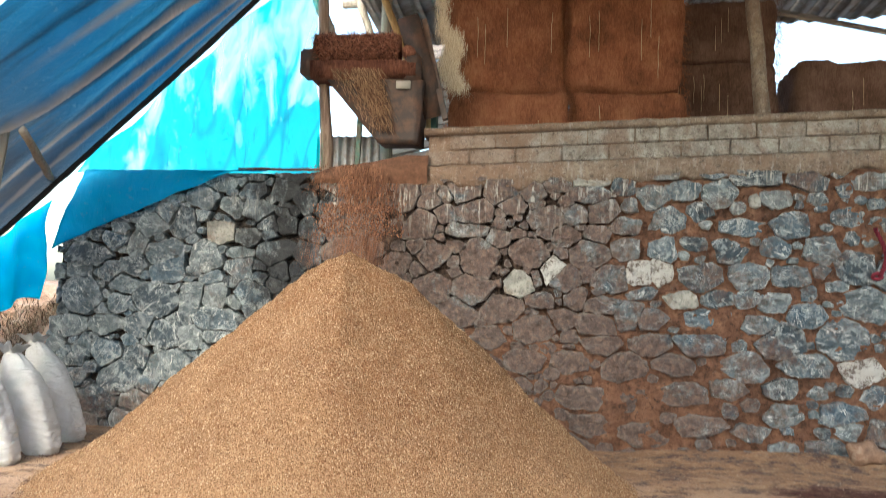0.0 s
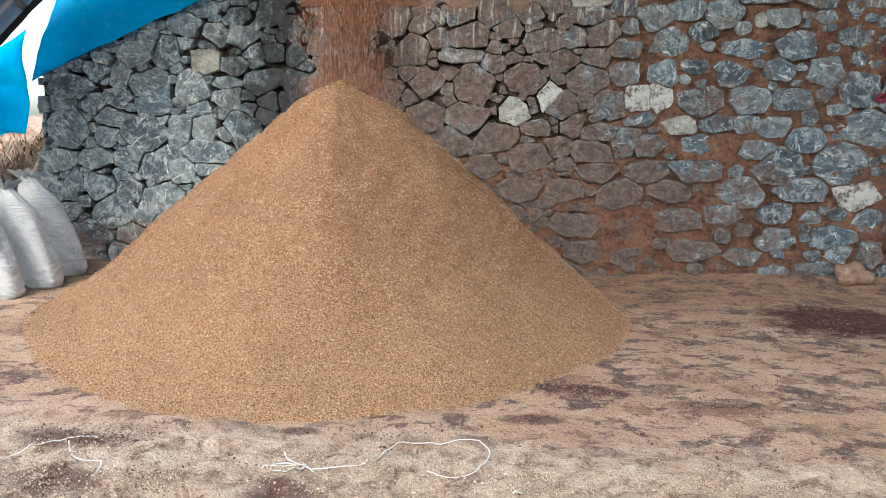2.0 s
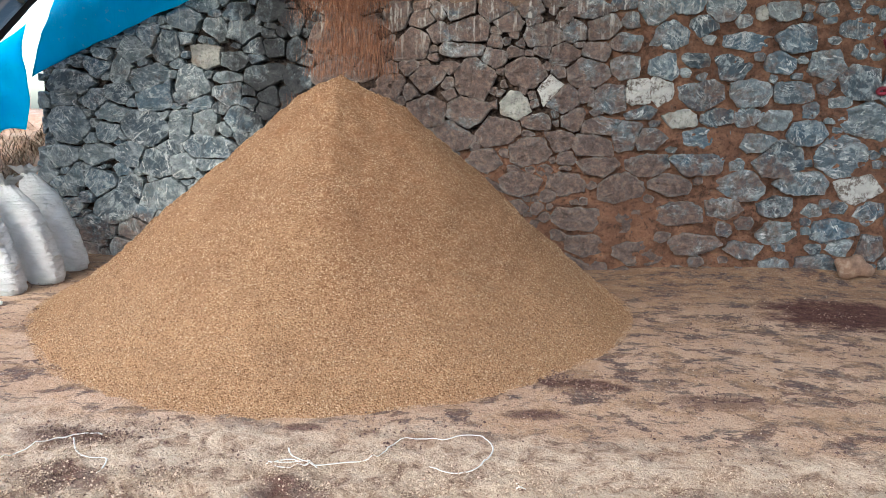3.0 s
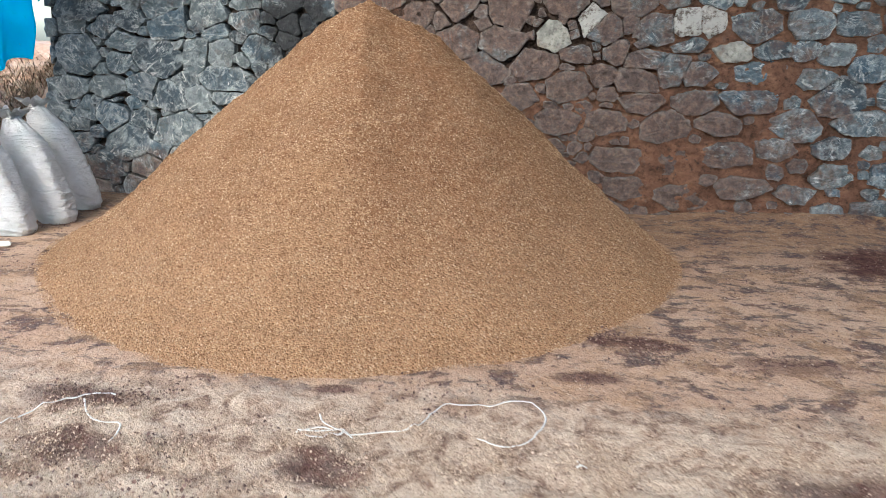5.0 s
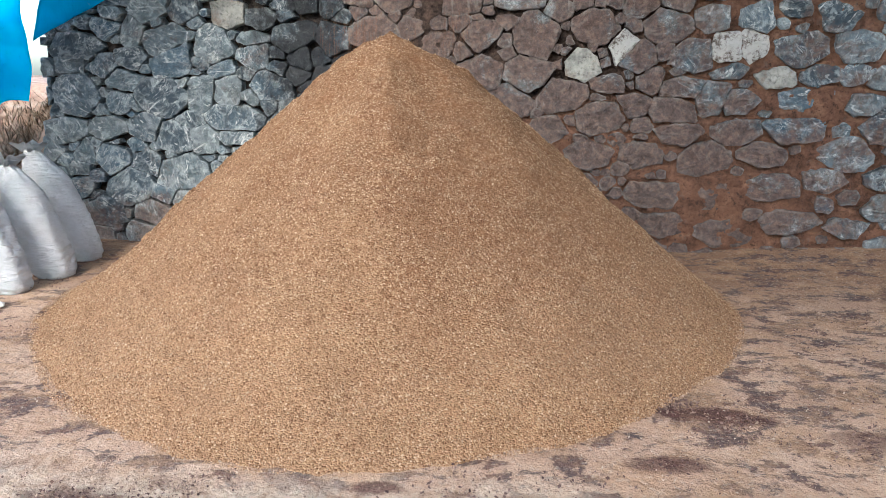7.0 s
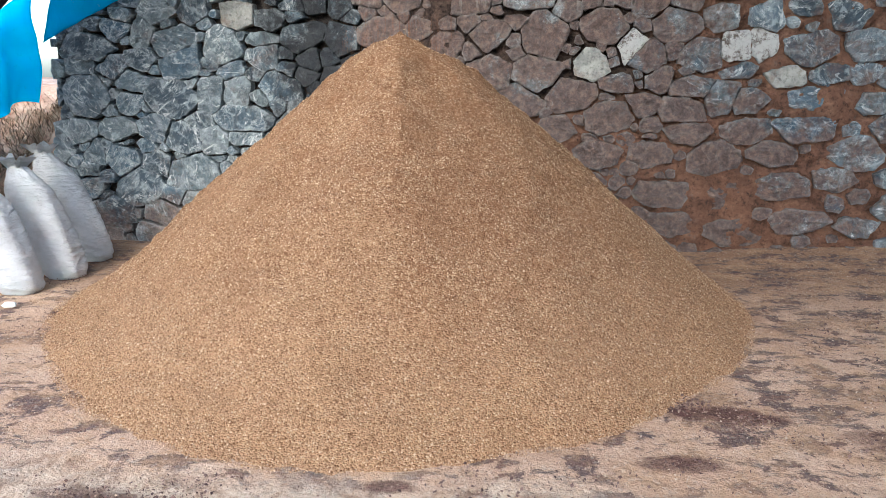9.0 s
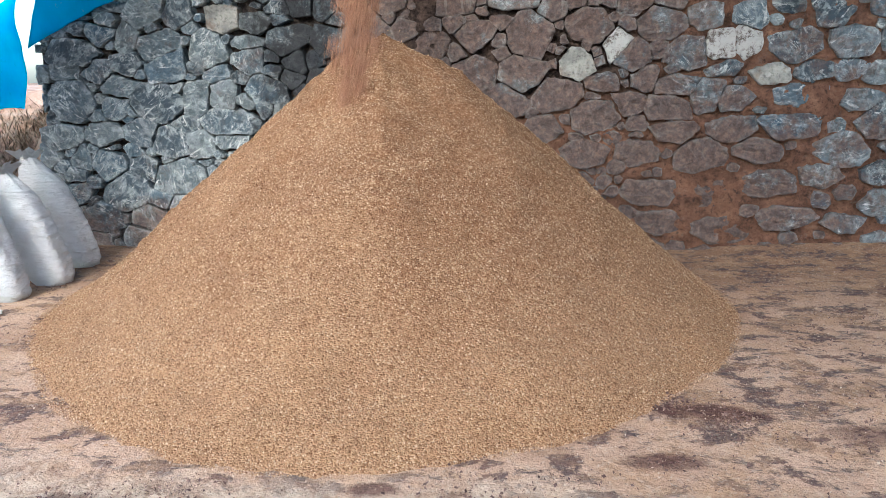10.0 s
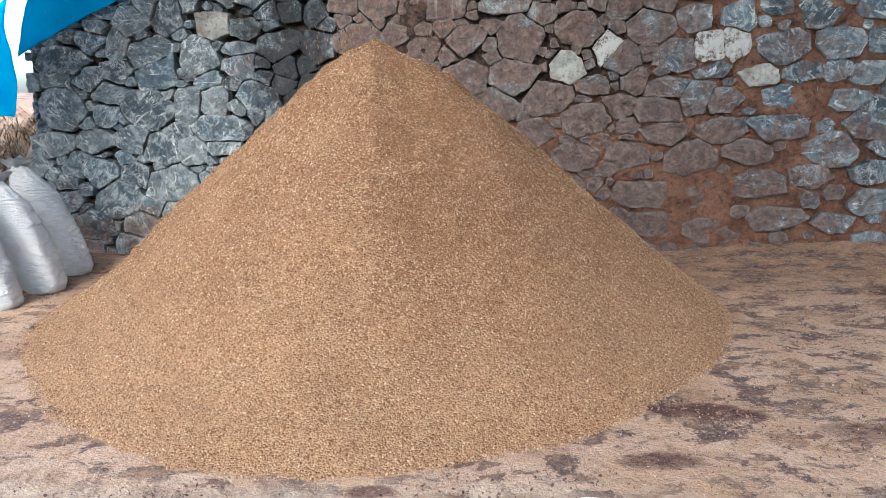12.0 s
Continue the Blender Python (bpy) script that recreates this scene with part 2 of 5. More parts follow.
def floor_material():
    """Trodden ground under a film of pale pith dust, with dark damp patches and drag marks."""
    m = Nodes("dusty_floor", rough=0.95, spec=0.12)
    p = m.world()
    x, y = m.axis(p, 0), m.axis(p, 1)
    c = m.ramp(m.noise(p, 1.3, 6, 0.62), [(0.3, (0.38, 0.235, 0.148)), (0.5, (0.53, 0.36, 0.245)), (0.72, (0.61, 0.44, 0.31))])
    # browner and darker towards the foot of the wall
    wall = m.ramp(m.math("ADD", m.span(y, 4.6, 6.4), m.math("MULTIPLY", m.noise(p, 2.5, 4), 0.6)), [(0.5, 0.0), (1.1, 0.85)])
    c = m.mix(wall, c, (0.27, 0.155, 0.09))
    drag = m.noise(m.turn(m.stretch(p, (4.2, 5.4, 4.0)), (0, 0, 0.2)), 1.0, 6, 0.66, 0.5)
    lumps = m.noise(p, 5.5, 6, 0.7, 0.3)
    dark = m.ramp(m.math("ADD", m.math("MULTIPLY", drag, 0.6), m.math("MULTIPLY", lumps, 0.45)), [(0.54, 0.0), (0.570, 0.9)])
    c = m.mix(dark, c, m.ramp(m.noise(p, 12, 3), [(0.4, (0.095, 0.068, 0.066)), (0.6, (0.18, 0.105, 0.076))]))
    patch = m.noise(m.stretch(p, (1.0, 1.7, 1.0)), 3.4, 10, 0.78, 0.5)
    more = m.math("ADD", patch, m.math("MULTIPLY", m.span(x, -0.5, 1.5), 0.045))
    c = m.mix(m.ramp(more, [(0.565, 0.0), (0.605, 0.85)]), c, m.ramp(m.noise(p, 30, 4), [(0.35, (0.075, 0.064, 0.066)), (0.65, (0.17, 0.12, 0.098))]))
    c = m.mix(m.ramp(m.noise(p, 3.8, 7, 0.7), [(0.48, 0.0), (0.60, 0.65)]), c, (0.47, 0.30, 0.175))
    # thick pale husk towards the yard
    thick = m.ramp(m.math("ADD", m.span(y, 3.05, 2.2), m.math("MULTIPLY", m.noise(p, 3.2, 6, 0.7), 0.9)), [(0.52, 0.0), (0.85, 0.95)])
    c = m.mix(thick, c, m.ramp(m.noise(p, 7, 9, 0.76, 0.6), [(0.36, (0.16, 0.095, 0.075)), (0.44, (0.39, 0.275, 0.19)), (0.50, (0.57, 0.44, 0.32)), (0.64, (0.71, 0.585, 0.44))]))
    grit = m.axis(m.cells(p, 85, "Color"), 1)
    c = m.mix(m.ramp(grit, [(0.80, 0.0), (0.96, 0.3)]), c, (0.58, 0.48, 0.37))
    c = m.mix(m.ramp(m.noise(p, 120, 3, 0.7), [(0.33, 0.35), (0.48, 0.0)]), c, (0.20, 0.12, 0.075))
    damp, rag = None, m.math("MULTIPLY", m.noise(p, 6, 8, 0.78), 2.0)
    for cx, cy, rx, ry, depth in ((2.52, 5.25, 0.78, 0.60, 0.94), (3.2, 5.0, 1.0, 0.5, 0.94), (-1.30, 2.28, 0.26, 0.14, 0.75), (-1.52, 2.64, 0.30, 0.14, 0.7), (-0.47, 2.27, 0.24, 0.15, 0.8), (1.25, 2.32, 0.60, 0.24, 0.75), (0.66, 3.57, 0.30, 0.12, 0.8), (0.42, 3.14, 0.20, 0.10, 0.7), (1.30, 3.42, 0.34, 0.14, 0.6), (-0.57, 2.86, 0.13, 0.06, 0.8)):
        dx = m.math("POWER", m.math("ABSOLUTE", m.math("DIVIDE", m.math("SUBTRACT", x, cx), rx)), 2.0)
        dy = m.math("POWER", m.math("ABSOLUTE", m.math("DIVIDE", m.math("SUBTRACT", y, cy), ry)), 2.0)
        f = m.ramp(m.math("MULTIPLY", m.math("ADD", m.math("ADD", dx, dy), rag), 0.5), [(0.62, depth), (0.86, 0.0)])
        damp = f if damp is None else m.math("MAXIMUM", damp, f)
    c = m.mix(damp, c, m.ramp(m.noise(p, 16, 6, 0.7), [(0.36, (0.05, 0.020, 0.018)), (0.64, (0.135, 0.060, 0.048))]))
    m.colour(c)
    m.bump(m.math("ADD", m.math("MULTIPLY", m.noise(p, 14, 6, 0.7), 1.0), m.math("MULTIPLY", m.noise(p, 90, 4, 0.7), 0.2)), 0.035)
    return m.mat


def soil_material(name, pale):
    m = Nodes(name, rough=0.95, spec=0.1)
    p = m.world()
    m.colour(m.ramp(m.noise(p, 5, 7, 0.7), [(0.32, (0.06 * pale, 0.038 * pale, 0.028 * pale)), (0.5, (0.15 * pale, 0.098 * pale, 0.068 * pale)), (0.72, (min(0.62, 0.36 * pale), min(0.52, 0.28 * pale), min(0.41, 0.20 * pale)))]))
    m.bump(m.noise(p, 25, 6, 0.7), 0.03)
    return m.mat


def tarp_material(name, colour, shine, see_through):
    """Woven plastic sheet: part reflects, part lets light through."""
    m = Nodes(name, rough=shine, spec=0.5)
    p = m.world()
    c = m.mix(m.ramp(m.noise(p, 2.6, 6, 0.65), [(0.35, 0.0), (0.7, 0.5)]), colour, tuple(min(1, v * 1.25) for v in colour))
    c = m.mix(m.ramp(m.noise(p, 17, 5, 0.7), [(0.60, 0.0), (0.72, 0.12 if see_through > 0.8 else 0.3)]), c, (0.35, 0.45, 0.48))
    if see_through > 0.8:
        crease = m.noise(m.turn(m.stretch(p, (6, 6, 0.9)), (0, -0.4, 0)), 1.2, 4, 0.6, 1.2)
        c = m.mix(m.ramp(crease, [(0.57, 0.0), (0.66, 0.6)]), c, (0.0, 0.55, 0.70))
        line = m.math("ABSOLUTE", m.math("SUBTRACT", m.noise(m.stretch(m.turn(p, (0, -0.2, 0)), (3.4, 3.4, 0.5)), 1.0, 1, 0.4), 0.5))
        c = m.mix(m.ramp(line, [(0.0, 0.6), (0.045, 0.0)]), c, (0.0, 0.55, 0.70))
    if see_through < 0.6:
        # fold highlights painted grey, shade in the pleats painted near-black
        pleat_tone = m.noise(m.stretch(m.turn(p, (0, 0, -0.25)), (0.2, 2.6, 0.2)), 1.6, 3, 0.5, 0.3)
        c = m.mix(m.ramp(pleat_tone, [(0.52, 0.0), (0.66, 0.85)]), c, (0.24, 0.225, 0.21))
        c = m.mix(m.ramp(pleat_tone, [(0.34, 0.7), (0.44, 0.0)]), c, (0.012, 0.03, 0.05))
        # greyer and darker towards the low west end
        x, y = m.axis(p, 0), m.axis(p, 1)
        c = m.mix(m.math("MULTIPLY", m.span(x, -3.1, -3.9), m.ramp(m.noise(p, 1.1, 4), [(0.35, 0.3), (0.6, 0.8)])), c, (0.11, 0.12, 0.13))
        # grey highlights painted along three big pleats
        for y0, run, wide in ((5.21, 0.42, 0.075), (5.98, 0.12, 0.05), (6.14, 0.06, 0.03)):
            off = m.math("SUBTRACT", y, m.math("ADD", m.math("MULTIPLY", m.math("ADD", x, 3.65), run), y0))
            off = m.math("ADD", m.math("ABSOLUTE", off), m.math("MULTIPLY", m.math("SUBTRACT", m.noise(p, 5, 4), 0.5), 0.04))
            c = m.mix(m.ramp(m.math("DIVIDE", off, wide), [(0.25, 0.85), (1.0, 0.0)]), c, (0.34, 0.29, 0.25))
    m.colour(c)
    wr = m.math("ADD", m.noise(m.turn(m.stretch(p, (5, 5, 1.6)), (0, 0.5, 0)), 2.0, 5, 0.6, 1.0), m.math("MULTIPLY", m.noise(p, 14, 4, 0.6), 0.3))
    m.bump(wr, 0.03)
    t = m.add("BsdfTranslucent")
    m.link(c, t.inputs["Color"])
    mix = m.add("MixShader")
    mix.inputs[0].default_value = see_through
    if see_through > 0.8:
        # worn almost clear in places
        film = m.add("BsdfTransparent")
        m.link(m.mix(0.12, c, (0.75, 0.95, 1.0)), film.inputs["Color"])
        both = m.add("MixShader")
        both.inputs[0].default_value = 0.24
        m.link(t.outputs[0], both.inputs[1])
        m.link(film.outputs[0], both.inputs[2])
        t = both
        clear = m.add("BsdfTransparent")
        worn = m.add("MixShader")
        thin = m.math("ADD", m.noise(m.turn(m.stretch(p, (2.6, 2.6, 0.9)), (0, 0.3, 0)), 1.3, 5, 0.6, 0.9), m.math("MULTIPLY", m.span(m.axis(p, 2), 2.75, 3.7), 0.20))
        m.link(m.ramp(thin, [(0.56, 0.0), (0.76, 0.6)]), worn.inputs[0])
        m.link(t.outputs[0], worn.inputs[1])
        m.link(clear.outputs[0], worn.inputs[2])
        t = worn
    m.link(m.b.outputs[0], mix.inputs[1])
    m.link(t.outputs[0], mix.inputs[2])
    m.link(mix.outputs[0], m.tree.nodes["Material Output"].inputs["Surface"])
    return m.mat


def sack_material():
    m = Nodes("woven_sack", rough=0.55, spec=0.35)
    q = m.local()
    weave = m.add("TexWave", Scale=120.0)
    m.link(q, weave.inputs["Vector"])
    c = m.mix(m.ramp(m.noise(q, 6, 5, 0.7), [(0.4, 0.0), (0.75, 0.6)]), (0.77, 0.78, 0.77), (0.53, 0.51, 0.47))
    c = m.mix(m.ramp(m.noise(q, 3.1, 3, 0.5), [(0.52, 0.0), (0.70, 0.35)]), c, (0.55, 0.67, 0.65))
    m.colour(c)
    fold = m.noise(m.stretch(q, (5, 5, 26)), 1.0, 6, 0.66, 1.6)
    m.bump(m.math("ADD", m.math("MULTIPLY", weave.outputs["Fac"], 0.05), fold), 0.04)
    return m.mat


def fibre_material(name, lo, mid, hi):
    """Pressed coir fibre: long strands hanging downwards."""
    m = Nodes(name, rough=0.95, spec=0.1)
    p = m.world()
    strands = m.noise(m.stretch(p, (34, 34, 10)), 1.0, 7, 0.75, 1.6)
    broad = m.noise(p, 3.0, 5, 0.6)
    c = m.ramp(m.math("ADD", m.math("MULTIPLY", strands, 0.5), m.math("MULTIPLY", broad, 0.5)), [(0.33, lo), (0.5, mid), (0.68, hi)])
    m.colour(c).bump(m.math("ADD", strands, broad), 0.05)
    return m.mat


def wood_material(name, lo, hi, grain=(40, 40, 3)):
    m = Nodes(name, rough=0.85, spec=0.2)
    q, r = m.local(), m.rand()
    g = m.noise(m.stretch(q, grain), 1.0, 5, 0.65, 0.8)
    c = m.ramp(g, [(0.3, lo), (0.7, hi)])
    c = m.mix(m.math("MULTIPLY", r, 0.45), c, tuple(v * 0.5 for v in lo))
    m.colour(c).bump(g, 0.006)
    return m.mat


def metal_material(name, paint, rust):
    m = Nodes(name, rough=0.6, metal=0.2, spec=0.4)
    p = m.world()
    c = m.mix(m.ramp(m.noise(p, 8, 6, 0.7), [(0.42, 0.0), (0.62, 0.95)]), paint, rust)
    m.colour(c).bump(m.noise(p, 40, 5, 0.7), 0.006)
    return m.mat


STONE_WEST = stone_material("stone_clean", False)
STONE_EAST = stone_material("stone_clay_smeared", True)
STONE_PALE = pale_stone_material()
STONE_LIGHT = light_stone_material()
CLAY = clay_material()
BLOCK = concrete_material("concrete_block", (0.50, 0.485, 0.435), (0.21, 0.185, 0.155))
PLASTER = concrete_material("old_plaster", (0.37, 0.305, 0.235), (0.19, 0.135, 0.098))
PITH = pith_material()
CRUMB = crumb_material("pith_crumbs", [(0.0, (0.15, 0.07, 0.031)), (0.35, (0.29, 0.165, 0.085)), (0.65, (0.40, 0.245, 0.136)), (1.0, (0.67, 0.50, 0.32))])
FALLING = crumb_material("falling_pith", [(0.0, (0.10, 0.042, 0.026)), (0.6, (0.20, 0.095, 0.056)), (1.0, (0.33, 0.175, 0.10))])
GUSH = crumb_material("gushing_pith", [(0.0, (0.19, 0.09, 0.055)), (0.6, (0.30, 0.155, 0.092)), (1.0, (0.42, 0.24, 0.145))])
LITTER = crumb_material("floor_crumbs", [(0.0, (0.10, 0.055, 0.045)), (0.4, (0.28, 0.18, 0.12)), (1.0, (0.52, 0.42, 0.31))])
FLOOR = floor_material()
SOIL = soil_material("dry_soil", 1.0)
SOIL_TAN = soil_material("tan_dust", 2.2)
# paler copy of the dry soil, bright sun put into its colour
SOIL_SUNLIT = soil_material("sunlit_dry_soil", 3.4)
TARP_BLUE = tarp_material("blue_tarpaulin", (0.001, 0.47, 0.69), 0.35, 0.68)
TARP_SIDE = tarp_material("loose_blue_tarpaulin", (0.001, 0.74, 0.97), 0.35, 0.80)
TARP_SHEER = tarp_material("sheer_cyan_tarpaulin", (0.003, 0.93, 0.97), 0.35, 0.95)
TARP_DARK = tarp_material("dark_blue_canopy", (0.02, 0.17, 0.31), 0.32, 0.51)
SACK = sack_material()
FIBRE = fibre_material("coir_bale", (0.10, 0.038, 0.022), (0.31, 0.118, 0.062), (0.50, 0.225, 0.12))
FIBRE_DARK = fibre_material("old_coir_bale", (0.07, 0.038, 0.028), (0.18, 0.10, 0.072), (0.32, 0.20, 0.15))
FIBRE_PALE = fibre_material("pale_fibre", (0.30, 0.20, 0.11), (0.55, 0.42, 0.27), (0.75, 0.62, 0.45))
FIBRE_RED = fibre_material("red_fibre", (0.045, 0.019, 0.014), (0.17, 0.066, 0.044), (0.36, 0.16, 0.10))
WOOD_BROWN = wood_material("brown_pole", (0.12, 0.075, 0.055), (0.34, 0.25, 0.19))
WOOD_GREY = wood_material("grey_pole", (0.20, 0.17, 0.14), (0.48, 0.43, 0.36))
BAMBOO = wood_material("yellow_bamboo", (0.24, 0.14, 0.06), (0.48, 0.31, 0.14))
BOARD = wood_material("weathered_board", (0.13, 0.11, 0.10), (0.36, 0.31, 0.27), (3, 40, 40))
STEEL = metal_material("rusty_steel", (0.042, 0.031, 0.027), (0.10, 0.052, 0.035))
GREEN_STEEL = metal_material("green_steel", (0.06, 0.13, 0.105), (0.14, 0.085, 0.055))
ZINC = metal_material("zinc_sheet", (0.33, 0.33, 0.32), (0.22, 0.18, 0.15))
STRAW = crumb_material("dry_grass", [(0.0, (0.06, 0.038, 0.027)), (0.5, (0.19, 0.13, 0.08)), (1.0, (0.52, 0.43, 0.31))])
TWINE = Nodes("white_plastic_twine", rough=0.45, spec=0.5).colour((0.74, 0.74, 0.68)).mat
ROPE = Nodes("red_rope", rough=0.8).colour((0.17, 0.02, 0.035)).mat


# ---- mesh helpers ----
def link_mesh(name, bm, material, smooth=True):
    me = bpy.data.meshes.new(name)
    bm.normal_update()
    bm.to_mesh(me)
    bm.free()
    me.materials.append(material)
    if smooth:
        me.polygons.foreach_set("use_smooth", [True] * len(me.polygons))
    return new(name, me)


def part(name, bm, material, parent, label="", smooth=True):
    ob = link_mesh(name, bm, material, smooth)
    ob.parent = parent
    return tagged(ob, label)


def thing(name, x=0.0, y=0.0, z=0.0):
    ob = new(name)
    ob.empty_display_size = 0.1
    ob.location = (x, y, z)
    return ob


def from_arrays(name, verts, faces, material, smooth=True):
    me = bpy.data.meshes.new(name)
    me.from_pydata([tuple(v) for v in verts], [], [tuple(int(i) for i in f) for f in faces])
    me.materials.append(material)
    if smooth:
        me.polygons.foreach_set("use_smooth", [True] * len(me.polygons))
    me.update()
    return new(name, me)


def box(w, d, h, bevel=0.01, at=(0, 0, 0), rough=0.0):
    """A box with worn edges, standing on at."""
    bm = bmesh.new()
    bmesh.ops.create_cube(bm, size=1)
    bmesh.ops.scale(bm, vec=(w, d, h), verts=bm.verts)
    if bevel:
        bmesh.ops.bevel(bm, geom=bm.edges[:], offset=bevel, segments=2, affect="EDGES")
    for v in bm.verts:
        if rough:
            v.co += rough * noise.noise_vector(v.co * 9 + Vector(at))
        v.co += Vector(at) + Vector((0, 0, h / 2))
    return bm


def rod(points, radii, sides=8, wobble=0.0):
    """A closed tube along points, with a radius at each."""
    bm = bmesh.new()
    rings = []
    pts = [Vector(p) for p in points]
    for i, p in enumerate(pts):
        d = (pts[min(i + 1, len(pts) - 1)] - pts[max(i - 1, 0)]).normalized()
        u = d.orthogonal().normalized() if abs(d.z) > 0.9 else d.cross(Vector((0, 0, 1))).normalized()
        w = d.cross(u)
        r = radii[i] if isinstance(radii, (list, tuple)) else radii
        ring = []
        for k in range(sides):
            a = 2 * math.pi * k / sides
            rr = r * (1 + wobble * noise.noise(p * 5 + Vector((k * 1.7, i * 0.9, 0))))
            ring.append(bm.verts.new(p + rr * (math.cos(a) * u + math.sin(a) * w)))
        rings.append(ring)
    for a, b in zip(rings, rings[1:]):
        for k in range(sides):
            bm.faces.new((a[k], a[(k + 1) % sides], b[(k + 1) % sides], b[k]))
    bm.faces.new(rings[0][::-1])
    bm.faces.new(rings[-1])
    return bm


def pole_points(a, b, n=7, bend=0.02, seed=0.0):
    a, b = Vector(a), Vector(b)
    return [a.lerp(b, i / (n - 1)) + bend * noise.noise_vector(Vector((i * 0.6, seed, 0.3))) for i in range(n)]


def sheet(nu, nv, f, thick=0.004):
    """A cloth of nu x nv cells with thickness from a function of u, v in 0..1."""
    bm = bmesh.new()
    g = [[bm.verts.new(f(i / nu, j / nv)) for j in range(nv + 1)] for i in range(nu + 1)]
    for i in range(nu):
        for j in range(nv):
            bm.faces.new((g[i][j], g[i + 1][j], g[i + 1][j + 1], g[i][j + 1]))
    bmesh.ops.solidify(bm, geom=bm.faces[:], thickness=thick)
    return bm


def lerp(a, b, t):
    return a + (b - a) * t


def flakes(rng, centres, normals, lo, hi, thin=0.35):
    """Small four-cornered crumbs lying roughly along the given normals."""
    n = len(centres)
    a = rng.normal(size=(n, 3))
    nn = normals + 0.55 * rng.normal(size=(n, 3))
    nn /= np.linalg.norm(nn, axis=1)[:, None]
    u = np.cross(nn, a)
    u /= np.linalg.norm(u, axis=1)[:, None]
    w = np.cross(nn, u)
    s = rng.uniform(lo, hi, n)[:, None]
    u, w = u * s, w * s * rng.uniform(thin, 0.9, n)[:, None]
    top = nn * s * 0.35
    v = np.stack([centres - u, centres - w + top * 0.5, centres + u, centres + w + top], 1).reshape(-1, 3)
    k = np.arange(n)[:, None] * 4
    f = np.concatenate([k + np.array([[0, 1, 3]]), k + np.array([[1, 2, 3]])])
    return v, f


# ---- setting: floor, ground, stone walls, parapet ----
WALL_Y = 6.615
SPLIT = -0.55
W_LEFT, W_RIGHT = -4.05, 3.8
TOP = 2.36


def ground_z(x, y):
    """The trodden floor: gentle swells, lumpy husk towards the yard, pith swept up against the wall."""
    z = 0.012 * noise.noise(Vector((x * 1.3, y * 1.3, 0))) + 0.008 * noise.noise(Vector((x * 5, y * 5, 2)))
    if y < 3.1:
        k = min(1, max(0, (3.1 - y) / 0.6))
        z += k * (0.018 * noise.noise(Vector((x * 4.5, y * 4.5, 7))) + 0.030 * noise.noise(Vector((x * 12, y * 12, 4))) + 0.022 * noise.noise(Vector((x * 24, y * 24, 9))))
    if x > 1.0:
        z += 0.13 * math.exp(-((y - 6.65) / 0.33) ** 2) * (0.6 + 0.5 * noise.noise(Vector((x * 1.2, 0, 5)))) * min(1, (x - 1.0) / 1.2)
    return z - 0.004


def make_ground():
    xs = np.concatenate([[-600, -120, -40, -14], np.arange(-7, 6.51, 0.055), [14, 40, 120, 600]])
    ys = np.concatenate([[-600, -120, -40, -12, -5], np.arange(-1.5, 1.4, 0.2), np.arange(1.4, 3.2, 0.035), np.arange(3.2, 6.9, 0.09), [8, 10, 20, 60, 200, 900]])
    verts, faces = [], []
    for y in ys:
        for x in xs:
            near = -7 <= x <= 6.6 and -1.6 <= y <= 6.9
            verts.append((x, y, ground_z(x, y) if near else -0.004))
    nx = len(xs)
    for j in range(len(ys) - 1):
        for i in range(nx - 1):
            a = j * nx + i
            faces.append((a, a + 1, a + nx + 1, a + nx))
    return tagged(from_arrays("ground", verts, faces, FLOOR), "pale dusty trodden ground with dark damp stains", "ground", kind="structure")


make_ground()


def make_upper_ground():
    """The retained terrace behind the stone wall, and the bank beside its end."""
    verts, faces = [], []
    xs = np.concatenate([np.arange(-16, -3, 0.22), np.arange(-3, 8, 1.0), [20, 60]])
    ys = np.concatenate([np.arange(6.95, 9.0, 0.18), [10, 12, 20, 40]])
    for y in ys:
        for x in xs:
            t = min(1, max(0, (-3.4 - x) / 1.3))
            t = t * t * (3 - 2 * t)
            bank = 0.55 + 0.62 * min(3, max(0, y - 6.95)) + 0.10 * noise.noise(Vector((x * 2, y * 2, 1)))
            z = lerp(2.30, min(bank, 1.25), t) + 0.03 * noise.noise(Vector((x * 4, y * 4, 3)))
            verts.append((x, y, z))
    nx = len(xs)
    for j in range(len(ys) - 1):
        for i in range(nx - 1):
            a = j * nx + i
            faces.append((a, a + 1, a + nx + 1, a + nx))
    for i in range(nx - 1):
        k = len(verts)
        verts += [(xs[i], 6.95, -0.1), (xs[i + 1], 6.95, -0.1)]
        faces.append((k, k + 1, i + 1, i))
    return tagged(from_arrays("upper_ground", verts, faces, SOIL_SUNLIT), "reddish dry soil terrace held by the stone wall", "ground", kind="structure")


make_upper_ground()


def top_of_wall(x):
    """The wall's crest; its west end is stepped down and broken."""
    if x < -3.0:
        return lerp(1.72, 2.16, (x + 4.05) / 1.05)
    if x < -2.3:
        return min(TOP, lerp(2.16, TOP, (x + 3.0) / 0.45))
    if x > -0.7:
        return 2.30 + 0.035 * (x + 0.7)
    return TOP


def clay_share(x, z):
    """How far red clay fills the joints: all over the east end and low down, not in the dry-laid west."""
    n = 0.45 * noise.noise(Vector((x * 2.3, 6, z * 2.3)))
    east = min(1, max(0, (x - 0.75) / 0.5 + n))
    low = min(1, max(0, (1.25 - z) / 0.4 + n)) * min(1, max(0, (x + 0.7) / 0.5))
    return max(east, low)


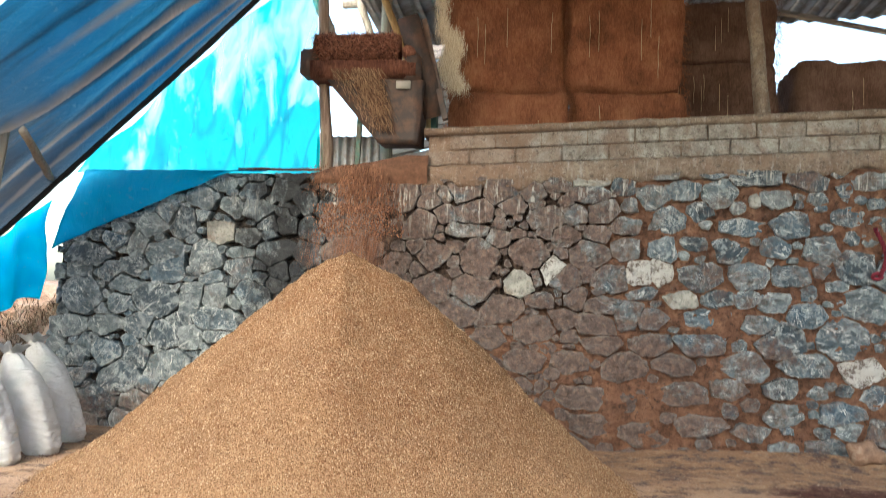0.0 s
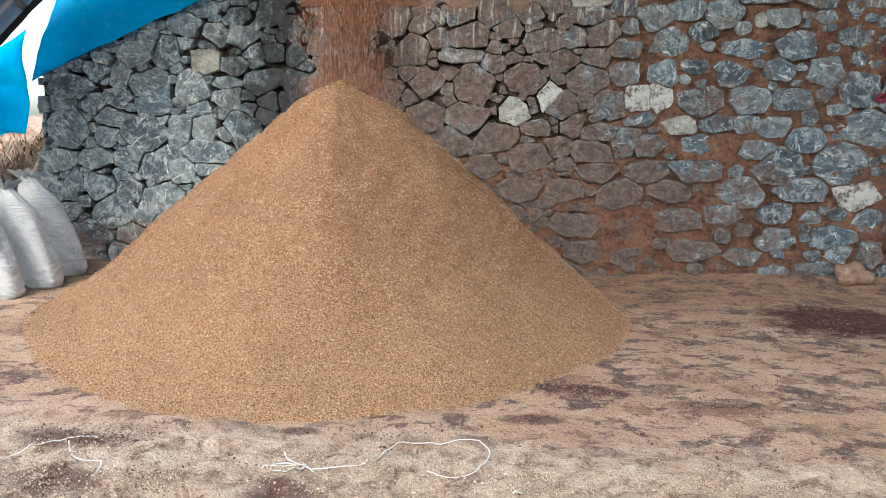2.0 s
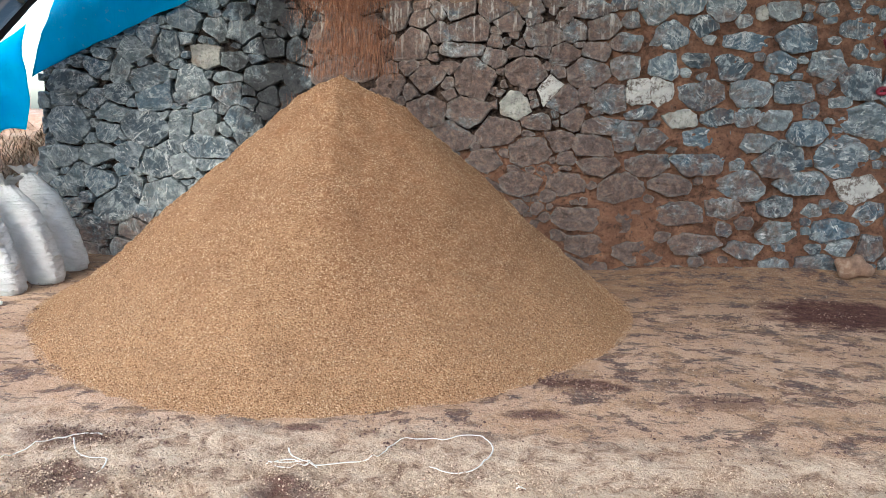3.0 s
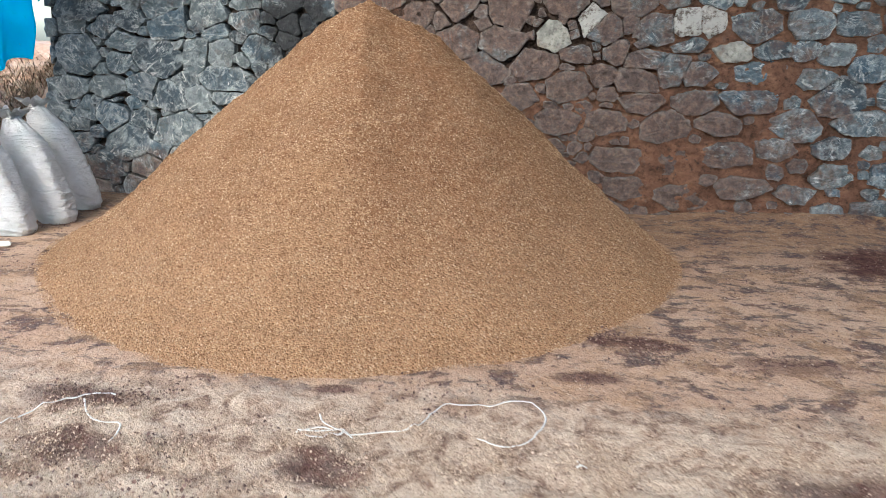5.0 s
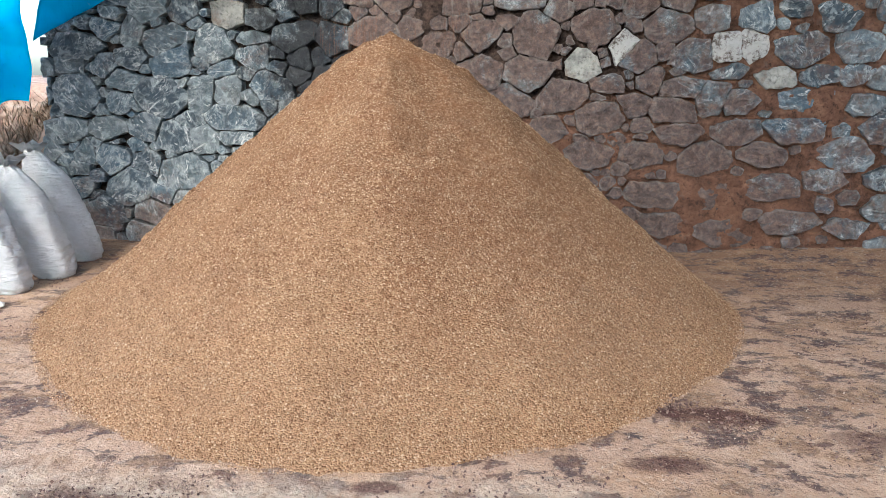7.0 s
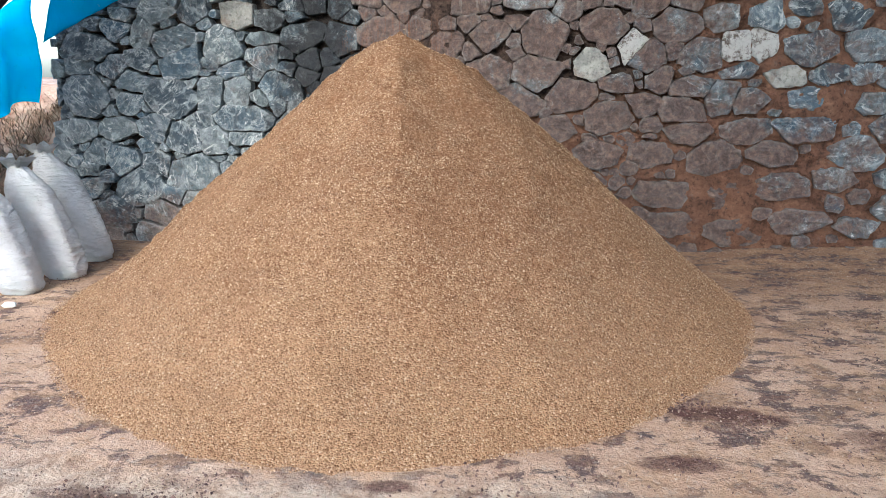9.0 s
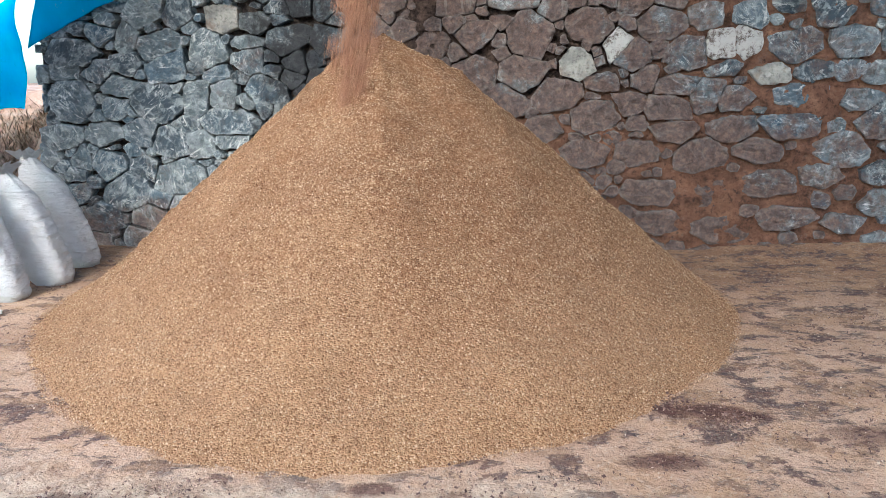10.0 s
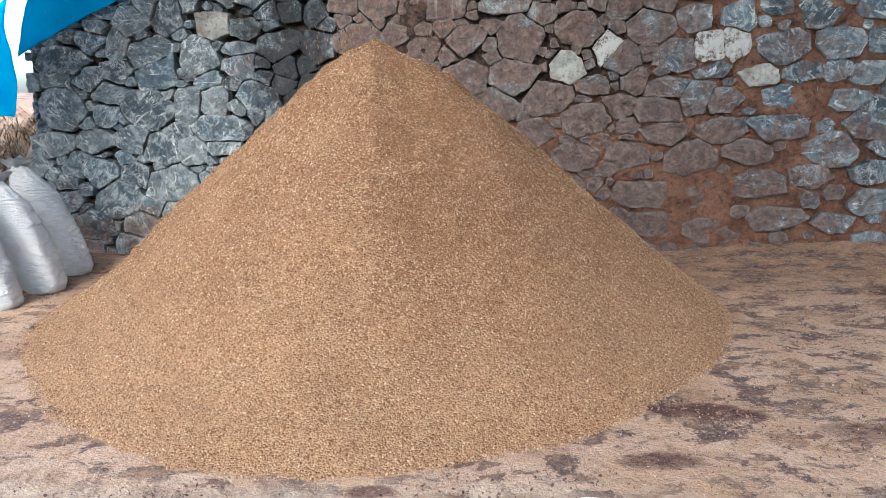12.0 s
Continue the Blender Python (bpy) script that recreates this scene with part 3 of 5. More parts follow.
def mortar_face(x, z):
    """How far the joint filling stands proud of the core; clay swells over the stones, dry joints stay deep."""
    n = noise.noise(Vector((x * 1.9, 3, z * 1.9))) + 0.6 * noise.noise(Vector((x * 5.5, 8, z * 5.5))) + 0.35 * noise.noise(Vector((x * 14, 5, z * 14)))
    damp_ = min(1, max(0, (1.15 - z) / 0.4)) * min(1, max(0, (2.2 - x) / 0.8))
    clay = min(0.075, max(0.0, 0.034 + 0.012 * damp_ + 0.038 * n + 0.016 * noise.noise(Vector((x * 27, 2, z * 31)))))
    stain = 0.085 * math.exp(-((x + 0.92) / 0.22) ** 2) * min(1, max(0, 0.6 + n))
    return lerp(lerp(-0.034, -0.006, min(1, max(0, (x + 1.5) / 0.5))) + stain, clay, clay_share(x, z)) + 0.006 * noise.noise(Vector((x * 22, 1, z * 22)))


def wall_core(name, x0, x1, label):
    verts, faces = [], []
    xs, n = np.arange(x0, x1 + 0.001, 0.017), 140
    xs[-1] = x1
    for x in xs:
        top = top_of_wall(x) - 0.02
        for j in range(n + 1):
            z = -0.15 + (top + 0.15) * j / n
            verts.append((x, WALL_Y + 0.035 - mortar_face(x, z), z))
    for i in range(len(xs) - 1):
        for j in range(n):
            a = i * (n + 1) + j
            faces.append((a, a + n + 1, a + n + 2, a + 1))
    k = len(verts)
    for x in xs:
        top = top_of_wall(x) - 0.02
        verts += [(x, 7.0, -0.15), (x, 7.0, top)]
    for i in range(len(xs) - 1):
        a, b = i * (n + 1) + n, k + 2 * i
        faces += [(a, a + n + 1, b + 3, b + 1), (b, b + 1, b + 3, b + 2)]
    last = (len(xs) - 1) * (n + 1)
    faces += [tuple(range(0, n + 1)) + (k + 1, k), tuple(range(last + n, last - 1, -1)) + (k + 2 * len(xs) - 2, k + 2 * len(xs) - 1)]
    return tagged(from_arrays(name, verts, faces, CLAY), label, "wall", kind="structure")


wall_west = wall_core("wall_west", W_LEFT - 0.02, SPLIT, "dry-laid rubble retaining wall of blue-grey stone")
wall_east = wall_core("wall_east", SPLIT, W_RIGHT, "rubble retaining wall of grey stone smeared with red clay")

# the stones that can be told apart: x, z, half width, half height
WEST_UPPER = [
    (-3.77, 1.56, 0.28, 0.1), (-3.86, 1.42, 0.13, 0.06), (-3.5, 1.7, 0.15, 0.07), (-3.29, 1.66, 0.1, 0.12), (-3.14, 1.84, 0.14, 0.11),
    (-2.99, 1.96, 0.1, 0.1), (-2.84, 1.88, 0.14, 0.16), (-3.03, 1.61, 0.21, 0.11), (-2.62, 1.56, 0.17, 0.16), (-2.23, 1.75, 0.13, 0.07),
    (-2.0, 1.61, 0.17, 0.11), (-2.28, 1.6, 0.14, 0.04), (-2.38, 2.01, 0.1, 0.08), (-2.15, 1.99, 0.16, 0.1), (-1.91, 2.19, 0.13, 0.1),
    (-2.21, 2.17, 0.12, 0.08), (-2.69, 2.1, 0.14, 0.08), (-1.87, 1.87, 0.1, 0.07), (-1.69, 1.83, 0.09, 0.09), (-1.72, 2.09, 0.09, 0.11),
    (-2.98, 1.43, 0.2, 0.12), (-3.31, 1.47, 0.14, 0.09), (-3.55, 1.41, 0.14, 0.07), (-2.3, 1.47, 0.15, 0.09), (-1.45, 1.94, 0.12, 0.13),
]
WEST_LOWER = [
    (-3.8, 1.17, 0.23, 0.16), (-3.4, 1.29, 0.16, 0.08), (-3.42, 1.13, 0.12, 0.09), (-3.09, 1.16, 0.24, 0.15), (-2.75, 1.2, 0.12, 0.14),
    (-2.54, 1.21, 0.13, 0.11), (-2.17, 1.24, 0.19, 0.11), (-2.48, 1.0, 0.27, 0.1), (-3.95, 0.9, 0.22, 0.1), (-3.56, 0.92, 0.17, 0.11),
    (-3.24, 0.94, 0.16, 0.1), (-3.0, 0.84, 0.18, 0.13), (-2.75, 0.82, 0.13, 0.13), (-2.47, 0.84, 0.16, 0.06), (-3.78, 0.72, 0.09, 0.1),
    (-3.53, 0.68, 0.17, 0.13), (-4.07, 0.74, 0.11, 0.08), (-3.42, 0.46, 0.21, 0.14), (-2.94, 0.56, 0.27, 0.14), (-3.85, 0.44, 0.14, 0.1),
    (-3.65, 0.23, 0.2, 0.11), (-3.21, 0.23, 0.23, 0.1), (-1.67, 1.58, 0.12, 0.13), (-2.04, 0.94, 0.21, 0.1),
]
EAST_UPPER = [
    (-0.6, 2.23, 0.09, 0.08), (-0.27, 2.2, 0.15, 0.11), (0.03, 2.2, 0.16, 0.12), (0.32, 2.19, 0.14, 0.1), (0.51, 2.26, 0.15, 0.08),
    (0.78, 2.16, 0.19, 0.07), (0.9, 2.01, 0.12, 0.1), (-0.66, 1.88, 0.17, 0.12), (-0.19, 2.01, 0.18, 0.1), (-0.45, 1.98, 0.09, 0.07),
    (0.15, 2.06, 0.14, 0.08), (0.41, 1.96, 0.18, 0.09), (0.69, 1.98, 0.1, 0.09), (-0.26, 1.84, 0.19, 0.06), (-0.14, 1.61, 0.21, 0.17),
    (0.27, 1.66, 0.2, 0.14), (0.6, 1.8, 0.13, 0.08), (0.8, 1.66, 0.2, 0.11), (0.6, 1.43, 0.16, 0.12), (0.98, 1.44, 0.17, 0.11),
    (-0.54, 1.62, 0.15, 0.11), (-0.88, 1.52, 0.15, 0.12),
]
EAST_LOWER = [
    (-0.8, 2.14, 0.14, 0.11), (-0.2, 1.33, 0.21, 0.12), (0.05, 1.16, 0.19, 0.12), (0.34, 1.0, 0.22, 0.13), (0.39, 1.25, 0.12, 0.06),
    (0.91, 1.22, 0.16, 0.07), (0.86, 1.05, 0.17, 0.1), (-0.04, 0.91, 0.16, 0.1), (0.28, 0.72, 0.21, 0.11), (0.66, 0.74, 0.19, 0.1),
    (0.71, 0.45, 0.22, 0.11), (1.09, 0.7, 0.19, 0.11), (1.18, 0.42, 0.21, 0.1), (1.6, 0.49, 0.2, 0.09), (-0.94, 1.87, 0.12, 0.12),
    (1.28, 0.15, 0.19, 0.09),
]
CLAY_UPPER = [
    (1.32, 2.15, 0.13, 0.1), (1.72, 2.03, 0.1, 0.07), (1.87, 2.19, 0.14, 0.11), (1.58, 2.21, 0.14, 0.07), (2.32, 2.15, 0.12, 0.07),
    (2.59, 2.3, 0.15, 0.08), (3.08, 2.3, 0.15, 0.07), (1.09, 1.9, 0.12, 0.07), (1.44, 1.95, 0.14, 0.11), (1.42, 1.71, 0.11, 0.13),
    (1.09, 1.71, 0.11, 0.09), (1.68, 1.76, 0.1, 0.06), (2.06, 1.91, 0.16, 0.07), (1.96, 1.7, 0.14, 0.09), (2.34, 1.74, 0.11, 0.08),
    (2.9, 2.0, 0.13, 0.08), (1.73, 1.48, 0.18, 0.11), (2.14, 1.5, 0.15, 0.11), (1.87, 1.3, 0.14, 0.07), (2.12, 1.31, 0.13, 0.07),
    (2.32, 1.28, 0.13, 0.08), (2.59, 1.18, 0.16, 0.09), (3.03, 1.28, 0.18, 0.13), (2.46, 1.5, 0.16, 0.08),
    (2.7, 1.73, 0.14, 0.11),
]
CLAY_LOWER = [
    (2.21, 1.09, 0.14, 0.07), (1.8, 1.13, 0.17, 0.09), (1.32, 1.12, 0.14, 0.08), (1.73, 0.92, 0.19, 0.1), (2.37, 0.95, 0.21, 0.14),
    (2.86, 1.0, 0.2, 0.15), (2.59, 0.77, 0.19, 0.09), (2.1, 0.74, 0.18, 0.12), (2.86, 0.38, 0.17, 0.1), (2.42, 0.36, 0.16, 0.09),
    (2.37, 0.57, 0.13, 0.07), (2.9, 0.25, 0.11, 0.08), (1.5, 0.74, 0.16, 0.08), (1.96, 0.55, 0.15, 0.08), (1.74, 0.24, 0.2, 0.08),
    (2.15, 0.21, 0.15, 0.07), (3.12, 0.53, 0.12, 0.1), (1.15, 1.14, 0.13, 0.11), (3.16, 0.24, 0.1, 0.11), (1.32, 0.9, 0.16, 0.08),
]
QUARTZ = [
    (0.5, 1.52, 0.09, 0.12), (1.21, 1.5, 0.12, 0.1), (1.4, 1.52, 0.09, 0.12), (3.01, 0.73, 0.18, 0.1),
]
PALE = [
    (-2.51, 1.79, 0.15, 0.12), (0.19, 1.4, 0.15, 0.1), (1.58, 1.29, 0.14, 0.07), (0.8, 2.3, 0.17, 0.06),
    (2.16, 2.13, 0.04, 0.06),
]


def reach(w, h, nx, nz):
    return math.hypot(w * nx, h * nz)


def stone_seeds():
    rng = random.Random(11)
    seeds = [(*q, 0) for q in WEST_UPPER + WEST_LOWER + EAST_UPPER + EAST_LOWER + CLAY_UPPER + CLAY_LOWER]
    seeds += [(*q, 1) for q in QUARTZ] + [(*q, 2) for q in PALE]
    for w, h, tries in ((0.17, 0.11, 900), (0.11, 0.075, 1500), (0.07, 0.05, 2000), (0.042, 0.030, 2200)):
        for _ in range(tries):
            x, z = rng.uniform(W_LEFT - 0.1, W_RIGHT), rng.uniform(-0.05, 2.42)
            ww, hh = w * rng.uniform(0.8, 1.2), h * rng.uniform(0.8, 1.2)
            loose = 0.80 + 0.22 * (x > 0.9)
            free = True
            for a, b, c, d, _k in seeds:
                dx, dz = a - x, b - z
                if abs(dx) > ww + c + 0.05 or abs(dz) > hh + d + 0.05:
                    continue
                L = math.hypot(dx, dz) + 1e-6
                if L < loose * (reach(ww, hh, dx / L, dz / L) + reach(c, d, dx / L, dz / L)):
                    free = False
                    break
            if free:
                seeds.append((x, z, ww, hh, 0))
    return seeds


def clip(poly, nx, nz, d):
    out = []
    for (ax, az), (bx, bz) in zip(poly, poly[1:] + poly[:1]):
        da, db = ax * nx + az * nz - d, bx * nx + bz * nz - d
        if da <= 0:
            out.append((ax, az))
        if da * db < 0:
            t = da / (da - db)
            out.append((ax + t * (bx - ax), az + t * (bz - az)))
    return out


def stone_cell(i, seeds, rng):
    """One stone's outline: a rough polygon cut off where its neighbours begin."""
    x, z, w, h, _ = seeds[i]
    n, grow = rng.choice((5, 6, 6, 7)), lerp(1.52, 1.27, clay_share(x, z))
    turn_ = rng.uniform(0, 6.28)
    poly = []
    for k in range(n):
        a = turn_ + 2 * math.pi * (k + rng.uniform(-0.36, 0.36)) / n
        ca, sa = math.cos(a), math.sin(a)
        sq = (abs(ca) ** 4 + abs(sa) ** 4) ** (-1 / 4) * grow * rng.uniform(0.84, 1.06)
        poly.append((x + w * sq * ca, z + h * sq * sa))
    for j, (a, b, c, d, _k) in enumerate(seeds):
        dx, dz = a - x, b - z
        if j == i or abs(dx) > 1.8 * (w + c) or abs(dz) > 1.8 * (h + d):
            continue
        # flat stones part along their flat sides
        nx, nz = dx / (w + c), dz / (h + d)
        q = math.hypot(nx, nz)
        nx, nz = nx / q, nz / q
        span_ = dx * nx + dz * nz
        gap = (0.0005, 0.001, 0.002, 0.001, 0.004, 0.009)[(i + j) % 6]
        skew = 0.22 * math.sin((i + j) * 2.4 + (i * j) % 7)
        nx, nz = nx * math.cos(skew) - nz * math.sin(skew), nx * math.sin(skew) + nz * math.cos(skew)
        mine, theirs = reach(w, h, nx, nz), reach(c, d, nx, nz)
        poly = clip(poly, nx, nz, x * nx + z * nz + span_ * mine / (mine + theirs) - gap)
        if len(poly) < 3:
            return []
    return poly


def stone_mesh(poly, rng):
    """A rough-hewn stone: angular outline, a face broken along a few planes, sunk 3 cm into the joints."""
    cx, cz = sum(p[0] for p in poly) / len(poly), sum(p[1] for p in poly) / len(poly)
    ring = []
    for a, b in zip(poly, poly[1:] + poly[:1]):
        L = math.dist(a, b)
        if L < 0.012:
            continue
        k = min(0.3, rng.uniform(0.002, 0.010) / L)
        m = max(1, round(L / 0.034))
        for t in [k] + [q / m for q in range(1, m)] + [1 - k]:
            j = min(0.007, L * 0.08) if k < t < 1 - k else 0.003
            ring.append((lerp(a[0], b[0], t) - cx + rng.uniform(-j, j), lerp(a[1], b[1], t) - cz + rng.uniform(-j, j)))
    size = max(math.hypot(*p) for p in ring)
    d = rng.uniform(0.016, 0.050)
    planes = [(d, rng.uniform(-0.10, 0.10), rng.uniform(-0.10, 0.12))]
    for _ in range(5):
        a = rng.uniform(0, 6.28)
        tilt = rng.uniform(0.06, 0.32)
        planes.append((d + tilt * size * rng.uniform(0.30, 0.75), -tilt * math.cos(a), -tilt * math.sin(a)))
    off = rng.uniform(0, 50)
    bm = bmesh.new()
    rings = []
    for scale, sink in ((1.0, None), (0.998, 0.55), (0.975, 0.10), (0.88, 0.0), (0.70, 0.0), (0.52, 0.0), (0.34, 0.0), (0.16, 0.0), (0.0, 0.0)):
        row = []
        for px, pz in ring[:1] if scale == 0 else ring:
            x, z = px * scale, pz * scale
            y = min(p + q * x + r * z for p, q, r in planes) + 0.014 * noise.noise(Vector((x * 9 + off, z * 16, 0))) + 0.012 * abs(noise.noise(Vector((x * 24 + off, z * 30, 4)))) + 0.004 * noise.noise(Vector((x * 60 + off, z * 60, 9)))
            y = -0.095 if sink is None else max(y, 0.004) * (1 - sink)
            row.append(bm.verts.new((x, -y, z)))
        rings.append(row)
    n = len(ring)
    for a, b in zip(rings, rings[1:]):
        for k in range(n):
            if len(b) == 1:
                bm.faces.new((a[k], a[(k + 1) % n], b[0]))
            else:
                bm.faces.new((a[k], a[(k + 1) % n], b[(k + 1) % n], b[k]))
    bmesh.ops.recalc_face_normals(bm, faces=bm.faces[:])
    return bm, cx, cz


def lay_stones():
    rng = random.Random(5)
    seeds = stone_seeds()
    rest = bmesh.new()
    for i, (x, z, w, h, tone) in enumerate(seeds):
        poly = stone_cell(i, seeds, rng)
        if len(poly) >= 3:
            poly = clip(poly, -1, 0, -W_LEFT + (0.10 if z < 1.0 else 0.02) + rng.uniform(-0.04, 0.02))
        if len(poly) >= 3:
            poly = clip(poly, 0, -1, 0.05)
        if len(poly) >= 3:
            poly = clip(poly, 0, 1, top_of_wall(x) - rng.uniform(0.0, 0.04))
        if len(poly) < 3:
            continue
        wide, high = max(p[0] for p in poly) - min(p[0] for p in poly), max(p[1] for p in poly) - min(p[1] for p in poly)
        if wide < 0.03 or high < 0.025:
            continue
        bm, cx, cz = stone_mesh(poly, rng)
        if cx > 3.3:
            bmesh.ops.translate(bm, verts=bm.verts, vec=(cx, WALL_Y, cz))
            me = bpy.data.meshes.new("far")
            bm.to_mesh(me)
            rest.from_mesh(me)
            bm.free()
            bpy.data.meshes.remove(me)
            continue
        mat_ = STONE_PALE if tone == 1 else STONE_LIGHT if tone == 2 else STONE_EAST if cx > -1.5 else STONE_WEST
        ob = link_mesh("stone", bm, mat_, False)
        ob.location = (cx, WALL_Y, cz)
        ob.parent = wall_east if cx > SPLIT else wall_west
    tail = part("stone_remainder", rest, STONE_EAST, wall_east, smooth=False)
    tagged(tail, kind="stuff")


# ---- parapet of concrete blocks ----
PSLOPE, PBASE = 0.045, 2.40


def para_z(x):
    return PBASE + PSLOPE * (x + 0.6)


def slanted(bm):
    for v in bm.verts:
        v.co.z += para_z(v.co.x)
    return bm


def make_parapet():
    verts = []
    body = slanted(box(W_RIGHT + 0.62, 0.17, 0.285, 0.0, ((W_RIGHT - 0.62) / 2, 6.752, 0.0)))
    par = tagged(link_mesh("wall_parapet", body, PLASTER, False), "low parapet of weathered grey concrete blocks on the stone wall", "wall", kind="structure")

    def strip(name, z0, h, y0, depth, seed, hang):
        """A lumpy band of render along the parapet."""
        bm = bmesh.new()
        xs = np.arange(-0.66, W_RIGHT, 0.035)
        rows = []
        prof = ((0.0, 1.0), (-0.02, 0.85), (-0.025, 0.5), (-0.02, 0.12), (0.02, 0.0), (depth, 0.0), (depth, 1.0))
        for x in xs:
            low = hang * (0.5 + noise.noise(Vector((x * 3.1, seed, 0))) * 0.7 + 0.35 * noise.noise(Vector((x * 11, seed, 4))))
            row = []
            for k, (dy, f) in enumerate(prof):
                n = 0.008 * noise.noise(Vector((x * 8, seed + k, 2)))
                n += 0.016 * noise.noise(Vector((x * 19, seed + k * 0.6, 5)))
                row.append(bm.verts.new((x, y0 + dy + n, z0 + h * f - low * (1 - f) + (0.01 * noise.noise(Vector((x * 6, seed, 9))) if f == 1 else 0) + para_z(x))))
            rows.append(row)
        m = len(prof)
        for a, b in zip(rows, rows[1:]):
            for k in range(m):
                bm.faces.new((a[k], b[k], b[(k + 1) % m], a[(k + 1) % m]))
        bm.faces.new(rows[0])
        bm.faces.new(rows[-1][::-1])
        bmesh.ops.recalc_face_normals(bm, faces=bm.faces[:])
        return part(name, bm, PLASTER, par)

    strip("render_band", -0.12, 0.125, 6.60, 0.2, 1.0, 0.15)
    strip("coping", 0.285, 0.06, 6.618, 0.24, 7.0, 0.015)
    rng = random.Random(3)
    for z0, first, half in ((0.012, -0.65, 0.95), (0.15, -0.43, 1.17)):
        x = first
        while x < W_RIGHT - 0.4:
            w = 0.205 if abs(x - half) < 0.12 else 0.402
            a = box(w - 0.011, 0.10, 0.129, 0.008, (x + w / 2, 6.686 + rng.uniform(-0.005, 0.005), z0 + rng.uniform(-0.003, 0.003)), 0.009)
            part("block", slanted(a), BLOCK, par, smooth=False)
            x += w
    return par


make_parapet()

# ---- heap of coir pith ----
APEX = Vector((-0.945, 5.17, 1.57))


def heap_reach(a):
    """The heap's radius by azimuth (0: east, -90: towards the yard)."""
    d = math.degrees(a)
    knots = ((-180, 2.105), (-140, 2.02), (-115, 2.13), (-90, 2.27), (-65, 2.20), (-40, 2.08), (-15, 2.04), (20, 2.01), (90, 2.1), (180, 2.105))
    for (a0, r0), (a1, r1) in zip(knots, knots[1:]):
        if a0 <= d <= a1:
            t = (d - a0) / (a1 - a0)
            return lerp(r0, r1, t * t * (3 - 2 * t)) - 0.01 * math.cos(a)
    return 2.05


CREASE = math.atan2(-4.7, 0.82)


def heap_z(x, y, fine=True):
    dx, dy = x - APEX.x, y - APEX.y
    r, a = math.hypot(dx, dy), math.atan2(dy, dx)
    R = heap_reach(a)
    s = r / R
    z = 1.67 * (1 - s) if s < 1 else -0.05 * (s - 1) * 10
    # a rounded tip, a slack foot
    z -= 0.09 * math.exp(-(r / 0.21) ** 2)
    z -= 0.04 * math.exp(-((s - 0.88) / 0.2) ** 2)
    # the west flank hangs a little hollow
    z -= max(0.0, -math.cos(a)) * (0.045 * math.exp(-((s - 0.42) / 0.2) ** 2) + 0.085 * math.exp(-((s - 0.74) / 0.18) ** 2))
    # and the east one bulges
    z += 0.03 * max(0.0, math.cos(a)) * math.exp(-((s - 0.30) / 0.2) ** 2)
    # the ridge where two slides meet
    d = (a - CREASE + math.pi) % (2 * math.pi) - math.pi
    z += 0.095 * max(0, 1 - abs(d) / 0.42) * math.exp(-((s - 0.42) / 0.26) ** 2)
    z -= 0.03 * math.exp(-((d - 0.33) / 0.25) ** 2) * math.exp(-((s - 0.4) / 0.3) ** 2)
    if fine:
        p = Vector((x, y, z))
        z += 0.013 * noise.noise(Vector((a * 5, s * 42 + 2 * noise.noise(Vector((a * 4, s * 6, 0))), 3))) * min(1, s * 4) + 0.030 * noise.noise(p * 2.1) + 0.020 * noise.noise(p * 6.5) + 0.013 * noise.noise(p * 15) + 0.005 * noise.noise(p * 42)
    return z


def make_heap():
    heap = thing("coir_pith_heap", APEX.x, APEX.y, 0)
    tagged(heap, "tall cone of loose ochre coir pith on the floor", "heap")
    na, nr = 420, 190
    verts, faces = [(0, 0, heap_z(APEX.x, APEX.y))], []
    for j in range(1, nr + 1):
        s = 1.06 * (j / nr) ** 0.9
        for i in range(na):
            a = 2 * math.pi * i / na - math.pi
            rag = 1 + 0.018 * noise.noise(Vector((a * 9, 1, 0))) + 0.008 * noise.noise(Vector((a * 31, 4, 0)))
            r = s * heap_reach(a) * rag
            x, y = APEX.x + r * math.cos(a), APEX.y + r * math.sin(a)
            y = min(y, 6.60)
            verts.append((x - APEX.x, y - APEX.y, heap_z(x, y) if s < 1.055 else -0.06))
    for i in range(na):
        faces.append((0, 1 + i, 1 + (i + 1) % na))
    for j in range(nr - 1):
        for i in range(na):
            a, b = 1 + j * na + i, 1 + j * na + (i + 1) % na
            faces.append((a, a + na, b + na, b))
    ob = from_arrays("cone", verts, faces, PITH)
    ob.parent = heap
    rng = np.random.default_rng(4)
    n = 140000
    a = rng.uniform(-math.pi, 0.5, n)
    s = rng.uniform(0, 1, n) ** 0.42 * 0.995
    pts, nor = [], []
    for ai, si in zip(a, s):
        r = si * heap_reach(ai)
        x, y = APEX.x + r * math.cos(ai), APEX.y + r * math.sin(ai)
        if y > 6.55:
            continue
        pts.append((x - APEX.x, y - APEX.y, max(0.0, heap_z(x, y)) + 0.002))
        nor.append((math.cos(ai) * 0.6, math.sin(ai) * 0.6, 0.8))
    v, f = flakes(rng, np.array(pts), np.array(nor), 0.0022, 0.0062, 0.2)
    fl = from_arrays("loose_crumb_cover", v, f, CRUMB, False)
    fl.parent = heap
    tagged(fl, "straw-coloured loose crumbs of pith", kind="stuff")
    return heap


make_heap()


